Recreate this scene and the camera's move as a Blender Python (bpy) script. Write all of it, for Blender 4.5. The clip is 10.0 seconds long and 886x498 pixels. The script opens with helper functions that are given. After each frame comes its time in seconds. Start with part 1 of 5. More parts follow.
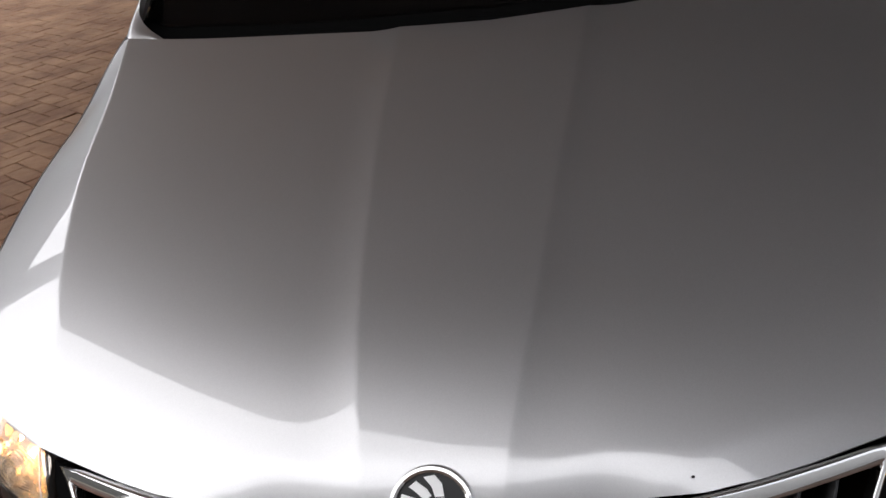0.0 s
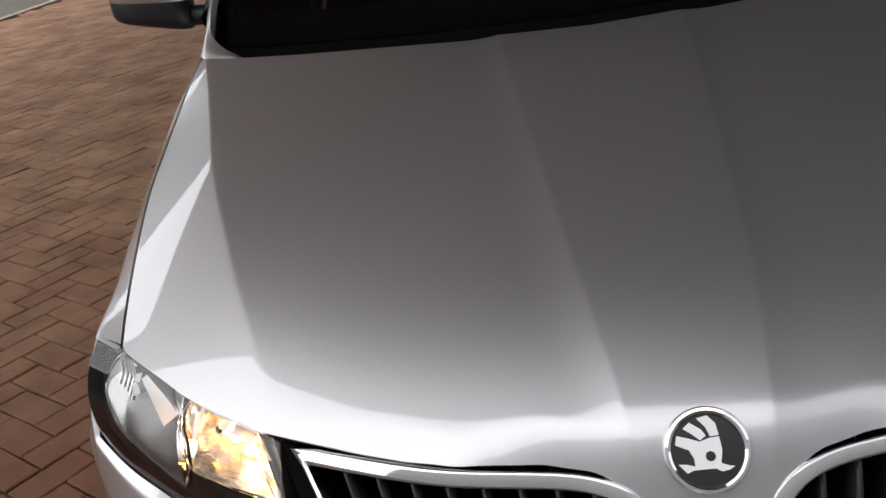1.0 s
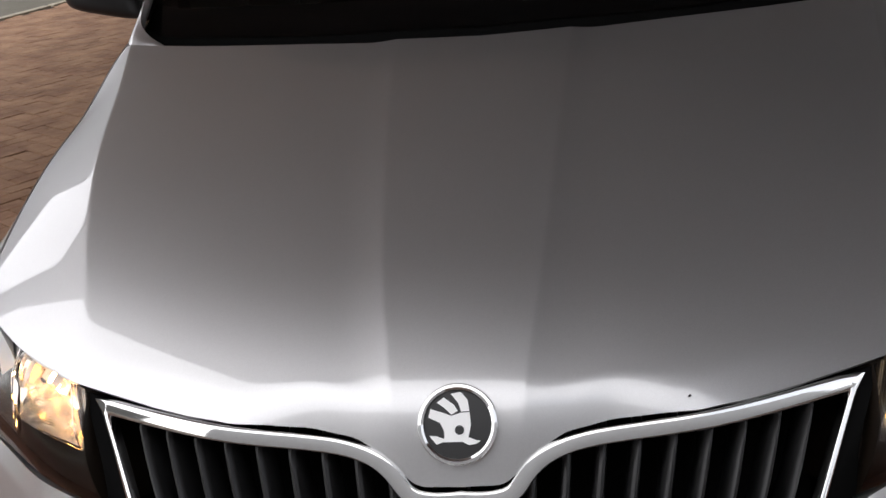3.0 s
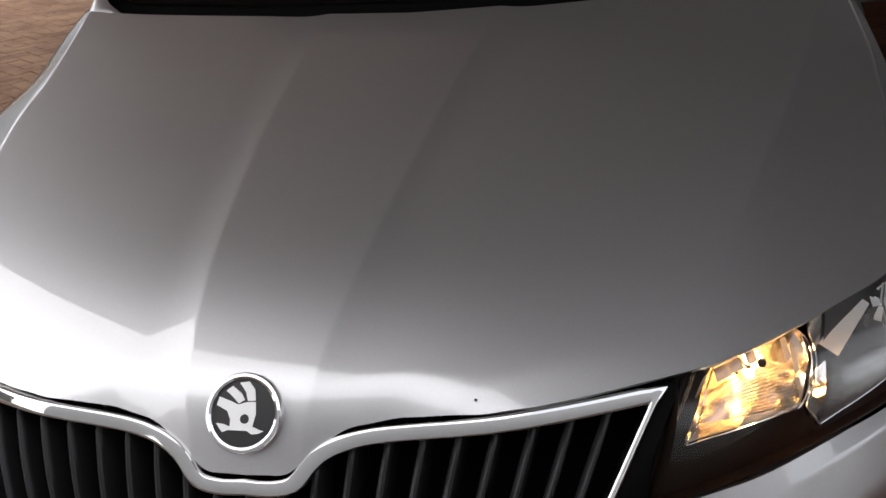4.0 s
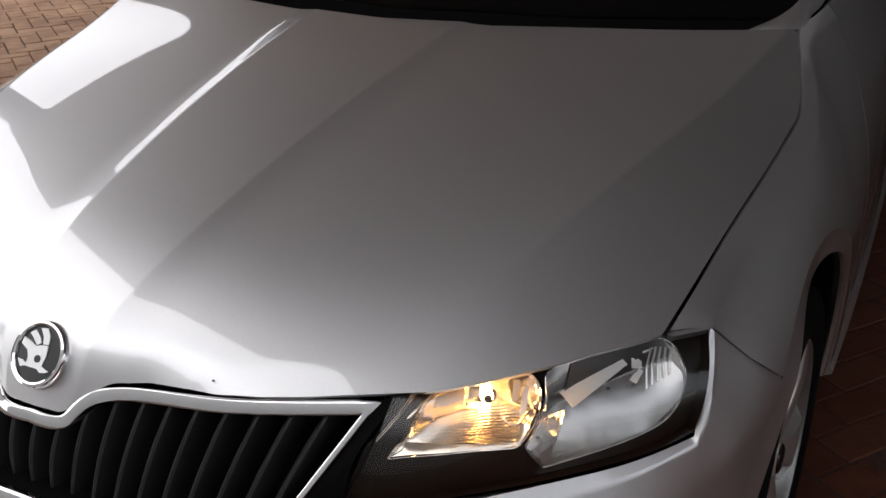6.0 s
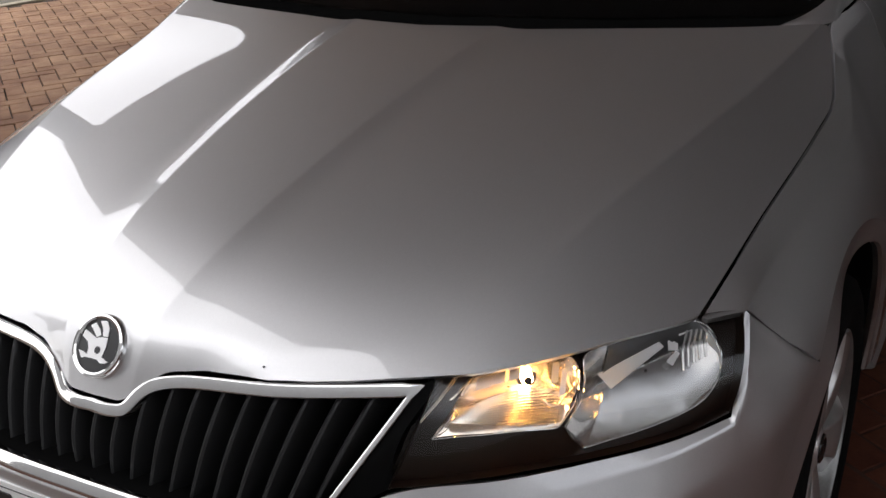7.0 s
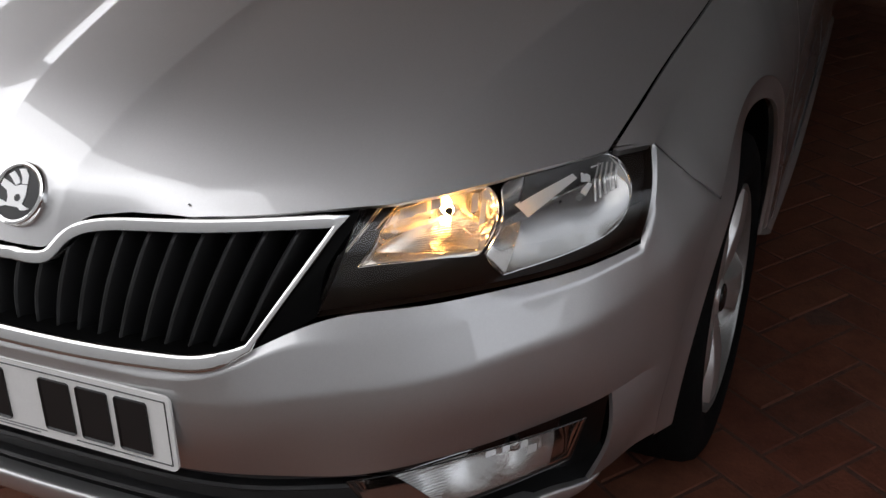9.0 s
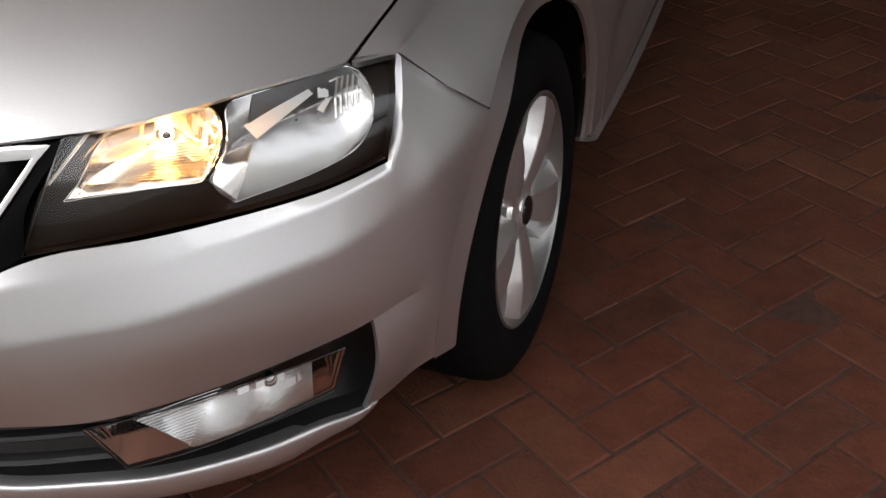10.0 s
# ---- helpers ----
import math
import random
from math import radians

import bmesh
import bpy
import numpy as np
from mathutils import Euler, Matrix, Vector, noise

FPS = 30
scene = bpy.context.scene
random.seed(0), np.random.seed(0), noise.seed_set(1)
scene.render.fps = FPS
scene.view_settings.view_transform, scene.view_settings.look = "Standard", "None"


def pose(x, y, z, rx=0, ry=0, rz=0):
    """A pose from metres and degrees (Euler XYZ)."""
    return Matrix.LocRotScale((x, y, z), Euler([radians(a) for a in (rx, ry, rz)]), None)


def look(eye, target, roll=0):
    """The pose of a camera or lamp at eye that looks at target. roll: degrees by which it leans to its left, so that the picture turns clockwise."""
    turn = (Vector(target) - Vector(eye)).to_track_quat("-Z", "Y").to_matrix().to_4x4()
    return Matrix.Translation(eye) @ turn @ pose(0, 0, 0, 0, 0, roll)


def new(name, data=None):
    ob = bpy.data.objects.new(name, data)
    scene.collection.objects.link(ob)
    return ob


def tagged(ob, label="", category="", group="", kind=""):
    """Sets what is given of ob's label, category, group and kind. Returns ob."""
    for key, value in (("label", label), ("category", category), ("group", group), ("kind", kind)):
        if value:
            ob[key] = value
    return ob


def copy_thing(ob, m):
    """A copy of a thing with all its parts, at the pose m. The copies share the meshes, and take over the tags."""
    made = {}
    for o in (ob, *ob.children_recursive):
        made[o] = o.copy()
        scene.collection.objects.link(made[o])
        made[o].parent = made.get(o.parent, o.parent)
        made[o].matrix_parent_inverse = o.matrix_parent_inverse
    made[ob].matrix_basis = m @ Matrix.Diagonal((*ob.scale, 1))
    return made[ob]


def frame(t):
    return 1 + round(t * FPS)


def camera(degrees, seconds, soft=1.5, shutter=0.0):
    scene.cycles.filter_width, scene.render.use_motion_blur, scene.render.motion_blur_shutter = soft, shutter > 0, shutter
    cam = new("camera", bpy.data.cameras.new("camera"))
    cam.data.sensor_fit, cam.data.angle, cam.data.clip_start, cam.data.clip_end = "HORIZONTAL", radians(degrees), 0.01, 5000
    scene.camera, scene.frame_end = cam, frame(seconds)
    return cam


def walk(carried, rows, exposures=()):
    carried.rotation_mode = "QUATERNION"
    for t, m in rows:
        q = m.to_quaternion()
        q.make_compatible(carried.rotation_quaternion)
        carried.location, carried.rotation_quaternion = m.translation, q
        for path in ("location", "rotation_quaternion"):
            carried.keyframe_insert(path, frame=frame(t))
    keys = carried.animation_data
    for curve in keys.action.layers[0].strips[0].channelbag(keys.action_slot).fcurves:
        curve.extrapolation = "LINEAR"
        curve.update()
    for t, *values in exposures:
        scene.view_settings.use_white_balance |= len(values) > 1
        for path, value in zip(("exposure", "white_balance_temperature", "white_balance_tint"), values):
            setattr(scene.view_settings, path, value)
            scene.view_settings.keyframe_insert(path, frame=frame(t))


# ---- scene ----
cam = camera(47.35, 10.0)
PATH = [
    (0.0, 0.206, -0.587, 1.348, 63.36, 8.48, 8.04),
    (0.5, 0.069, -0.597, 1.315, 64.24, 9.75, 3.91),
    (0.7, -0.023, -0.627, 1.320, 63.51, 9.32, 2.42),
    (0.8, -0.071, -0.651, 1.324, 64.26, 8.91, 1.71),
    (1.0, -0.151, -0.697, 1.329, 65.78, 8.30, 1.36),
    (1.5, -0.204, -0.738, 1.329, 67.99, 6.70, 1.96),
    (2.0, -0.177, -0.753, 1.323, 67.32, 6.89, 0.92),
    (2.2, -0.158, -0.759, 1.321, 66.98, 6.74, 0.55),
    (3.3, 0.207, -0.765, 1.277, 67.50, 4.33, 7.13),
    (3.5, 0.254, -0.754, 1.315, 65.17, 4.27, 8.23),
    (3.7, 0.319, -0.737, 1.305, 65.10, 4.45, 9.10),
    (3.8, 0.357, -0.726, 1.298, 65.09, 4.84, 10.10),
    (4.0, 0.426, -0.698, 1.288, 65.57, 4.93, 11.27),
    (4.2, 0.475, -0.658, 1.298, 64.12, 4.15, 12.16),
    (4.3, 0.495, -0.639, 1.307, 63.20, 3.41, 12.32),
    (4.5, 0.537, -0.614, 1.317, 63.79, 2.00, 13.22),
    (4.7, 0.592, -0.607, 1.308, 64.88, 2.09, 16.82),
    (4.8, 0.624, -0.606, 1.301, 65.39, 2.02, 18.08),
    (5.0, 0.694, -0.605, 1.292, 65.53, 2.16, 20.66),
    (5.2, 0.766, -0.609, 1.299, 66.48, 1.72, 21.53),
    (5.3, 0.800, -0.612, 1.308, 66.45, 1.84, 22.66),
    (5.5, 0.856, -0.616, 1.336, 65.76, 2.09, 24.96),
    (5.7, 0.893, -0.597, 1.361, 64.19, 1.82, 25.58),
    (6.8, 0.968, -0.661, 1.323, 67.10, 2.05, 27.99),
    (7.0, 0.960, -0.657, 1.338, 65.82, 3.32, 28.03),
    (7.2, 0.937, -0.661, 1.343, 65.00, 3.11, 27.94),
    (7.3, 0.923, -0.666, 1.345, 64.87, 2.56, 27.49),
    (7.5, 0.897, -0.681, 1.345, 64.88, 1.43, 26.38),
    (7.7, 0.881, -0.701, 1.339, 65.28, 1.31, 26.03),
    (7.8, 0.876, -0.712, 1.333, 65.48, 1.13, 25.14),
    (8.0, 0.873, -0.734, 1.318, 65.00, 1.30, 24.04),
    (8.2, 0.873, -0.752, 1.303, 63.15, 1.50, 22.89),
    (8.3, 0.873, -0.758, 1.295, 62.83, 1.57, 22.35),
    (8.5, 0.874, -0.764, 1.279, 62.94, 1.18, 20.81),
    (8.7, 0.895, -0.762, 1.261, 62.73, 1.36, 20.68),
    (8.8, 0.918, -0.759, 1.253, 62.95, 1.79, 21.33),
    (9.0, 0.978, -0.748, 1.241, 62.04, 2.20, 22.71),
    (9.2, 1.047, -0.728, 1.238, 61.96, 2.11, 24.16),
    (9.3, 1.079, -0.715, 1.237, 61.25, 2.21, 25.04),
    (9.4, 1.108, -0.700, 1.237, 60.37, 1.87, 24.85),
    (9.5, 1.132, -0.684, 1.235, 60.32, 1.51, 24.27),
    (9.6, 1.149, -0.666, 1.231, 59.59, 1.19, 23.17),
    (9.7, 1.160, -0.647, 1.226, 59.25, 0.74, 21.24),
    (9.8, 1.167, -0.627, 1.219, 57.95, 0.92, 19.90),
    (9.9, 1.171, -0.606, 1.211, 57.34, 1.38, 18.72),
    (10.0, 1.173, -0.585, 1.203, 56.75, 2.46, 18.33),
]

walk(cam, [(t, pose(x, y, z, rx, ry, rz)) for t, x, y, z, rx, ry, rz in PATH], [(0.0, 0.99, 6700, 13), (4.0, 1.0, 6710, 13), (7.5, 1.01, 6720, 13), (8.5, 0.97, 6720, 12), (9.0, 0.97, 6680, 12), (9.5, 1.12, 6750, 12), (10.0, 2.0, 6950, 12)])

# ---- light ----
SUN_ELEVATION, SUN_AZIMUTH = 46.0, 265.0     # degrees; azimuth clockwise from +y
world = bpy.data.worlds.new("sky")
scene.world = world
world.use_nodes = True
wn = world.node_tree
sky = wn.nodes.new("ShaderNodeTexSky")
sky.sky_type = 'NISHITA'
sky.sun_disc = False
sky.sun_elevation, sky.sun_rotation = radians(SUN_ELEVATION), radians(SUN_AZIMUTH)
sky.dust_density = 0.4
wn.nodes["Background"].inputs["Strength"].default_value = 0.15
pale = wn.nodes.new("ShaderNodeHueSaturation")     # a thin white overcast
pale.inputs["Saturation"].default_value = 0.20
wn.links.new(sky.outputs[0], pale.inputs["Color"])
cloud = wn.nodes.new("ShaderNodeMix")     # even cloud in front of the clear sky
cloud.data_type = 'RGBA'
cloud.inputs["Factor"].default_value = 0.75
cloud.inputs["B"].default_value = (3.8, 4.1, 4.6, 1)
wn.links.new(pale.outputs[0], cloud.inputs["A"])
wn.links.new(cloud.outputs["Result"], wn.nodes["Background"].inputs["Color"])
sun = new("sun", bpy.data.lights.new("sun", "SUN"))
sun.data.energy, sun.data.angle, sun.data.color = 1.25, radians(140), (1.0, 0.975, 0.95)
sa, se = radians(SUN_AZIMUTH), radians(SUN_ELEVATION)
sun.matrix_world = look((0, 0, 8), (0 - math.sin(sa) * math.cos(se), 0 - math.cos(sa) * math.cos(se), 8 - math.sin(se)))


# ---- materials ----
def material(name, color, rough=0.5, metal=0.0, coat=0.0, coat_rough=0.03, vary=0.0, scale=8.0, bump=0.0, bump_scale=60.0, emit=None, spec=0.5):
    m = bpy.data.materials.new(name)
    m.use_nodes = True
    n, l = m.node_tree.nodes, m.node_tree.links
    b = n["Principled BSDF"]
    b.inputs["Base Color"].default_value = (*color, 1)
    b.inputs["Roughness"].default_value, b.inputs["Metallic"].default_value = rough, metal
    b.inputs["Coat Weight"].default_value, b.inputs["Coat Roughness"].default_value = coat, coat_rough
    b.inputs["Specular IOR Level"].default_value = spec
    if emit:
        b.inputs["Emission Color"].default_value, b.inputs["Emission Strength"].default_value = (*emit[0], 1), emit[1]
    tc = n.new("ShaderNodeTexCoord")
    if vary:
        t1, t2 = n.new("ShaderNodeTexNoise"), n.new("ShaderNodeTexNoise")
        t1.inputs["Scale"].default_value, t2.inputs["Scale"].default_value = scale, scale * 11
        t1.inputs["Detail"].default_value = t2.inputs["Detail"].default_value = 5
        mix = n.new("ShaderNodeMath")
        mix.operation = 'ADD'
        mr = n.new("ShaderNodeMapRange")
        mr.inputs["From Min"].default_value, mr.inputs["From Max"].default_value = 0.6, 1.4
        mr.inputs["To Min"].default_value, mr.inputs["To Max"].default_value = 1 - vary, 1 + vary
        hsv = n.new("ShaderNodeHueSaturation")
        hsv.inputs["Color"].default_value = (*color, 1)
        for t in (t1, t2):
            l.new(tc.outputs["Object"], t.inputs["Vector"])
        l.new(t1.outputs["Fac"], mix.inputs[0]), l.new(t2.outputs["Fac"], mix.inputs[1])
        l.new(mix.outputs[0], mr.inputs["Value"])
        l.new(mr.outputs[0], hsv.inputs["Value"])
        l.new(hsv.outputs[0], b.inputs["Base Color"])
    if bump:
        tb, bn = n.new("ShaderNodeTexNoise"), n.new("ShaderNodeBump")
        tb.inputs["Scale"].default_value, tb.inputs["Detail"].default_value = bump_scale, 6
        bn.inputs["Strength"].default_value, bn.inputs["Distance"].default_value = bump, 0.01
        l.new(tc.outputs["Object"], tb.inputs["Vector"])
        l.new(tb.outputs["Fac"], bn.inputs["Height"]), l.new(bn.outputs[0], b.inputs["Normal"])
    return m


def paint_material():
    """Silver metallic base with fine flake and a hard clear coat; a little dust."""
    m = material("silver_paint", (0.60, 0.60, 0.60), 0.45, 0.95, 1.0, 0.012)
    m.node_tree.nodes["Principled BSDF"].inputs["Coat IOR"].default_value = 1.85
    n, l = m.node_tree.nodes, m.node_tree.links
    b = n["Principled BSDF"]
    tc = n.new("ShaderNodeTexCoord")
    v = n.new("ShaderNodeTexVoronoi")
    v.inputs["Scale"].default_value = 1400
    hsv = n.new("ShaderNodeHueSaturation")
    hsv.inputs["Color"].default_value = (0.60, 0.60, 0.60, 1)
    mr = n.new("ShaderNodeMapRange")
    mr.inputs["To Min"].default_value, mr.inputs["To Max"].default_value = 0.95, 1.05
    l.new(tc.outputs["Object"], v.inputs["Vector"])
    l.new(v.outputs["Color"], mr.inputs["Value"]), l.new(mr.outputs[0], hsv.inputs["Value"]), l.new(hsv.outputs[0], b.inputs["Base Color"])
    dust = n.new("ShaderNodeTexNoise")
    dust.inputs["Scale"].default_value, dust.inputs["Detail"].default_value = 5, 8
    dr = n.new("ShaderNodeMapRange")
    dr.inputs["From Min"].default_value, dr.inputs["From Max"].default_value = 0.4, 0.75
    dr.inputs["To Min"].default_value, dr.inputs["To Max"].default_value = 0.008, 0.03
    l.new(tc.outputs["Object"], dust.inputs["Vector"]), l.new(dust.outputs["Fac"], dr.inputs["Value"]), l.new(dr.outputs[0], b.inputs["Coat Roughness"])
    return m


def glass_material(name, tint, gloss=1.0):
    """Thin clear cover: see-through, with a surface gloss that grows with the angle."""
    m = bpy.data.materials.new(name)
    m.use_nodes = True
    n, l = m.node_tree.nodes, m.node_tree.links
    n.remove(n["Principled BSDF"])
    tr, gl, mx, fr = n.new("ShaderNodeBsdfTransparent"), n.new("ShaderNodeBsdfGlossy"), n.new("ShaderNodeMixShader"), n.new("ShaderNodeFresnel")
    tr.inputs["Color"].default_value = (*tint, 1)
    gl.inputs["Roughness"].default_value = 0.015
    gl.inputs["Color"].default_value = (gloss, gloss, gloss, 1)
    fr.inputs["IOR"].default_value = 1.5
    l.new(fr.outputs[0], mx.inputs["Fac"]), l.new(tr.outputs[0], mx.inputs[1]), l.new(gl.outputs[0], mx.inputs[2])
    l.new(mx.outputs[0], n["Material Output"].inputs["Surface"])
    return m


PAINT = paint_material()
CHROME = material("chrome", (0.86, 0.86, 0.85), 0.06, 1.0)
BLACK = material("black_plastic", (0.018, 0.018, 0.0185), 0.40, vary=0.3, scale=20, bump=0.05, bump_scale=500)
GLOSS_BLACK = material("gloss_black", (0.012, 0.012, 0.012), 0.12)
RUBBER = material("tyre_rubber", (0.006, 0.006, 0.006), 0.8, vary=0.35, scale=9, bump=0.2, bump_scale=300, spec=0.06)
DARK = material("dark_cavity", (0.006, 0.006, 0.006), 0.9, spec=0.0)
LENS = glass_material("lamp_lens", (0.93, 0.93, 0.93), 0.9)
GLASS = glass_material("tinted_glass", (0.24, 0.25, 0.25), 0.55)
PLATE = material("plate_white", (0.78, 0.78, 0.76), 0.35, vary=0.04, scale=30)
INK = material("plate_ink", (0.012, 0.012, 0.012), 0.4)
ALLOY = material("alloy_silver", (0.84, 0.84, 0.83), 0.32, 0.85, 0.6, 0.08, vary=0.05, scale=30)


# ---- mesh tools ----
def spline(knots, pts, q):
    """Natural cubic spline through pts (n, d) at knots, sampled at q."""
    t, p, q = np.asarray(knots, float), np.asarray(pts, float), np.atleast_1d(np.asarray(q, float))
    if p.ndim == 1:
        return spline(t, p[:, None], q)[:, 0]
    n = len(t)
    if n == 2:
        w = ((q - t[0]) / (t[1] - t[0]))[:, None]
        return p[0] * (1 - w) + p[1] * w
    h = np.diff(t)
    a, r = np.zeros((n, n)), np.zeros_like(p)
    a[0, 0] = a[-1, -1] = 1
    for i in range(1, n - 1):
        a[i, i - 1], a[i, i], a[i, i + 1] = h[i - 1], 2 * (h[i - 1] + h[i]), h[i]
        r[i] = 6 * ((p[i + 1] - p[i]) / h[i] - (p[i] - p[i - 1]) / h[i - 1])
    m = np.linalg.solve(a, r)
    k = np.clip(np.searchsorted(t, q) - 1, 0, n - 2)
    u, v = (t[k + 1] - q)[:, None], (q - t[k])[:, None]
    hk = h[k][:, None]
    # straight on past the ends
    out = (m[k] * u ** 3 + m[k + 1] * v ** 3) / (6 * hk) + (p[k] / hk - m[k] * hk / 6) * u + (p[k + 1] / hk - m[k + 1] * hk / 6) * v
    return out


def chord(pts):
    p = np.asarray(pts, float)
    d = np.r_[0, np.cumsum(np.linalg.norm(np.diff(p, axis=0), axis=1))]
    return d / d[-1]


def smooth_line(pts, n):
    """n points at even steps along a smooth line through pts."""
    p = np.asarray(pts, float)
    fine = spline(chord(p), p, np.linspace(0, 1, n * 8))
    c = chord(fine)
    q = np.linspace(0, 1, n)
    return np.stack([np.interp(q, c, fine[:, k]) for k in range(p.shape[1])], 1)


def loft(lines, n, m):
    """Grid (m, n, 3): each line smoothed to n points, then smoothed across the lines to m rows."""
    g = np.stack([smooth_line(p, n) for p in lines])
    k = np.linspace(0, 1, len(lines)) if len(lines) < 3 else chord(g[:, n // 2])
    return np.stack([spline(k, g[:, j], np.linspace(0, 1, m)) for j in range(n)], 1)


def sheet(grid, thick=0.0, flip=False):
    """bmesh of a grid (rows, cols, 3), with a back face and rim where it has thickness."""
    g = np.asarray(grid, float)
    r, c = g.shape[:2]
    du, dv = np.gradient(g, axis=1), np.gradient(g, axis=0)
    nrm = np.cross(du, dv)
    nrm /= np.linalg.norm(nrm, axis=2, keepdims=True) + 1e-12
    if flip:
        nrm = -nrm
    bm = bmesh.new()
    front = [[bm.verts.new(g[i, j]) for j in range(c)] for i in range(r)]

    def quad(a, b, d, e):
        try:
            bm.faces.new((a, b, d, e) if not flip else (e, d, b, a))
        except ValueError:
            pass
    for i in range(r - 1):
        for j in range(c - 1):
            quad(front[i][j], front[i][j + 1], front[i + 1][j + 1], front[i + 1][j])
    if thick:
        rim = [(0, j) for j in range(c)] + [(i, c - 1) for i in range(1, r)] + [(r - 1, j) for j in range(c - 2, -1, -1)] + [(i, 0) for i in range(r - 2, 0, -1)]
        back = {k: bm.verts.new(g[k] - nrm[k] * thick) for k in rim}
        for a, b in zip(rim, rim[1:] + rim[:1]):
            quad(front[b[0]][b[1]], front[a[0]][a[1]], back[a], back[b])
    return bm


def mesh_of(name, bm, mat, smooth=35):
    me = bpy.data.meshes.new(name)
    bm.normal_update()
    for f in bm.faces:
        f.smooth = True
    for e in bm.edges:
        if len(e.link_faces) == 2 and e.calc_face_angle(0) > radians(smooth):
            e.smooth = False
    bm.to_mesh(me)
    bm.free()
    me.materials.append(mat)
    return me


def part(name, bm, mat, parent=None, label="", smooth=35):
    ob = new(name, mesh_of(name, bm, mat, smooth))
    if parent:
        ob.parent = parent
    return tagged(ob, label)


def mirrored(bm):
    """A copy of bm on the other side of the car."""
    other = bm.copy()
    for v in other.verts:
        v.co.x = -v.co.x
    bmesh.ops.reverse_faces(other, faces=other.faces[:])
    return other


def both(name, make, mat, parent, label="", smooth=35):
    a = make()
    b = mirrored(a)
    return part(name, a, mat, parent, label, smooth), part(name, b, mat, parent, label, smooth)


def box(x0, x1, y0, y1, z0, z1, bevel=0.0, segments=2):
    bm = bmesh.new()
    bmesh.ops.create_cube(bm, size=1)
    for v in bm.verts:
        v.co = Vector(((x0 + x1) / 2 + v.co.x * (x1 - x0), (y0 + y1) / 2 + v.co.y * (y1 - y0), (z0 + z1) / 2 + v.co.z * (z1 - z0)))
    if bevel:
        bmesh.ops.bevel(bm, geom=bm.edges[:], offset=bevel, segments=segments, profile=0.5, affect='EDGES')
    return bm


def tube(pts, radius, sides=8, closed=False, flat=1.0):
    """A round bar along pts (numpy); flat squeezes it across."""
    p = np.asarray(pts, float)
    n = len(p)
    bm = bmesh.new()
    rings = []
    for i in range(n):
        d = p[(i + 1) % n] - p[i - 1] if closed else p[min(i + 1, n - 1)] - p[max(i - 1, 0)]
        d = Vector(d).normalized()
        a = d.cross(Vector((0, 0, 1)))
        a = a.normalized() if a.length > 1e-4 else Vector((1, 0, 0))
        b = a.cross(d)
        rr = radius[i] if hasattr(radius, "__len__") else radius
        rings.append([bm.verts.new(Vector(p[i]) + (a * math.cos(k * 2 * math.pi / sides) + b * math.sin(k * 2 * math.pi / sides) * flat) * rr) for k in range(sides)])
    for i in range(n if closed else n - 1):
        for k in range(sides):
            bm.faces.new((rings[i][k], rings[i][(k + 1) % sides], rings[(i + 1) % n][(k + 1) % sides], rings[(i + 1) % n][k]))
    if not closed:
        bm.faces.new(rings[0][::-1]), bm.faces.new(rings[-1])
    return bm


def lathe(profile, steps=48, axis="x"):
    """Turn a profile of (radius, along) round an axis through the origin."""
    bm = bmesh.new()
    rings = []
    for k in range(steps):
        a = 2 * math.pi * k / steps
        rings.append([bm.verts.new((h, r * math.cos(a), r * math.sin(a)) if axis == "x" else (r * math.cos(a), r * math.sin(a), h)) for r, h in profile])
    for k in range(steps):
        for i in range(len(profile) - 1):
            try:
                bm.faces.new((rings[k][i], rings[k][i + 1], rings[(k + 1) % steps][i + 1], rings[(k + 1) % steps][i]))
            except ValueError:
                pass
    bmesh.ops.remove_doubles(bm, verts=bm.verts[:], dist=1e-6)
    bmesh.ops.recalc_face_normals(bm, faces=bm.faces[:])
    return bm


def prism(outline, depth, bevel=0.0):
    """An outline of 3D points in one plane, pushed along the vector depth."""
    bm = bmesh.new()
    f = bm.faces.new([bm.verts.new(p) for p in outline])
    ext = bmesh.ops.extrude_face_region(bm, geom=[f])
    for v in [v for v in ext["geom"] if isinstance(v, bmesh.types.BMVert)]:
        v.co += Vector(depth)
    bmesh.ops.recalc_face_normals(bm, faces=bm.faces[:])
    if bevel:
        bmesh.ops.bevel(bm, geom=bm.edges[:], offset=bevel, segments=2, profile=0.5, affect='EDGES')
    return bm


def merge(a, b):
    me = bpy.data.meshes.new("tmp")
    b.to_mesh(me)
    b.free()
    a.from_mesh(me)
    bpy.data.meshes.remove(me)
    return a


# ---- the car's surfaces ----
HUB = Vector((0.81, 0.86, 0.300))
ARCH, FLARE = 0.357, 0.396
WHEELBASE = 2.602


def along(y, knots):
    k = np.asarray(knots, float)
    return spline(k[:, 0], k[:, 1], y)


def smoothstep(a, b, x):
    t = np.clip((x - a) / (b - a), 0, 1)
    return t * t * t * (t * (6 * t - 15) + 10)


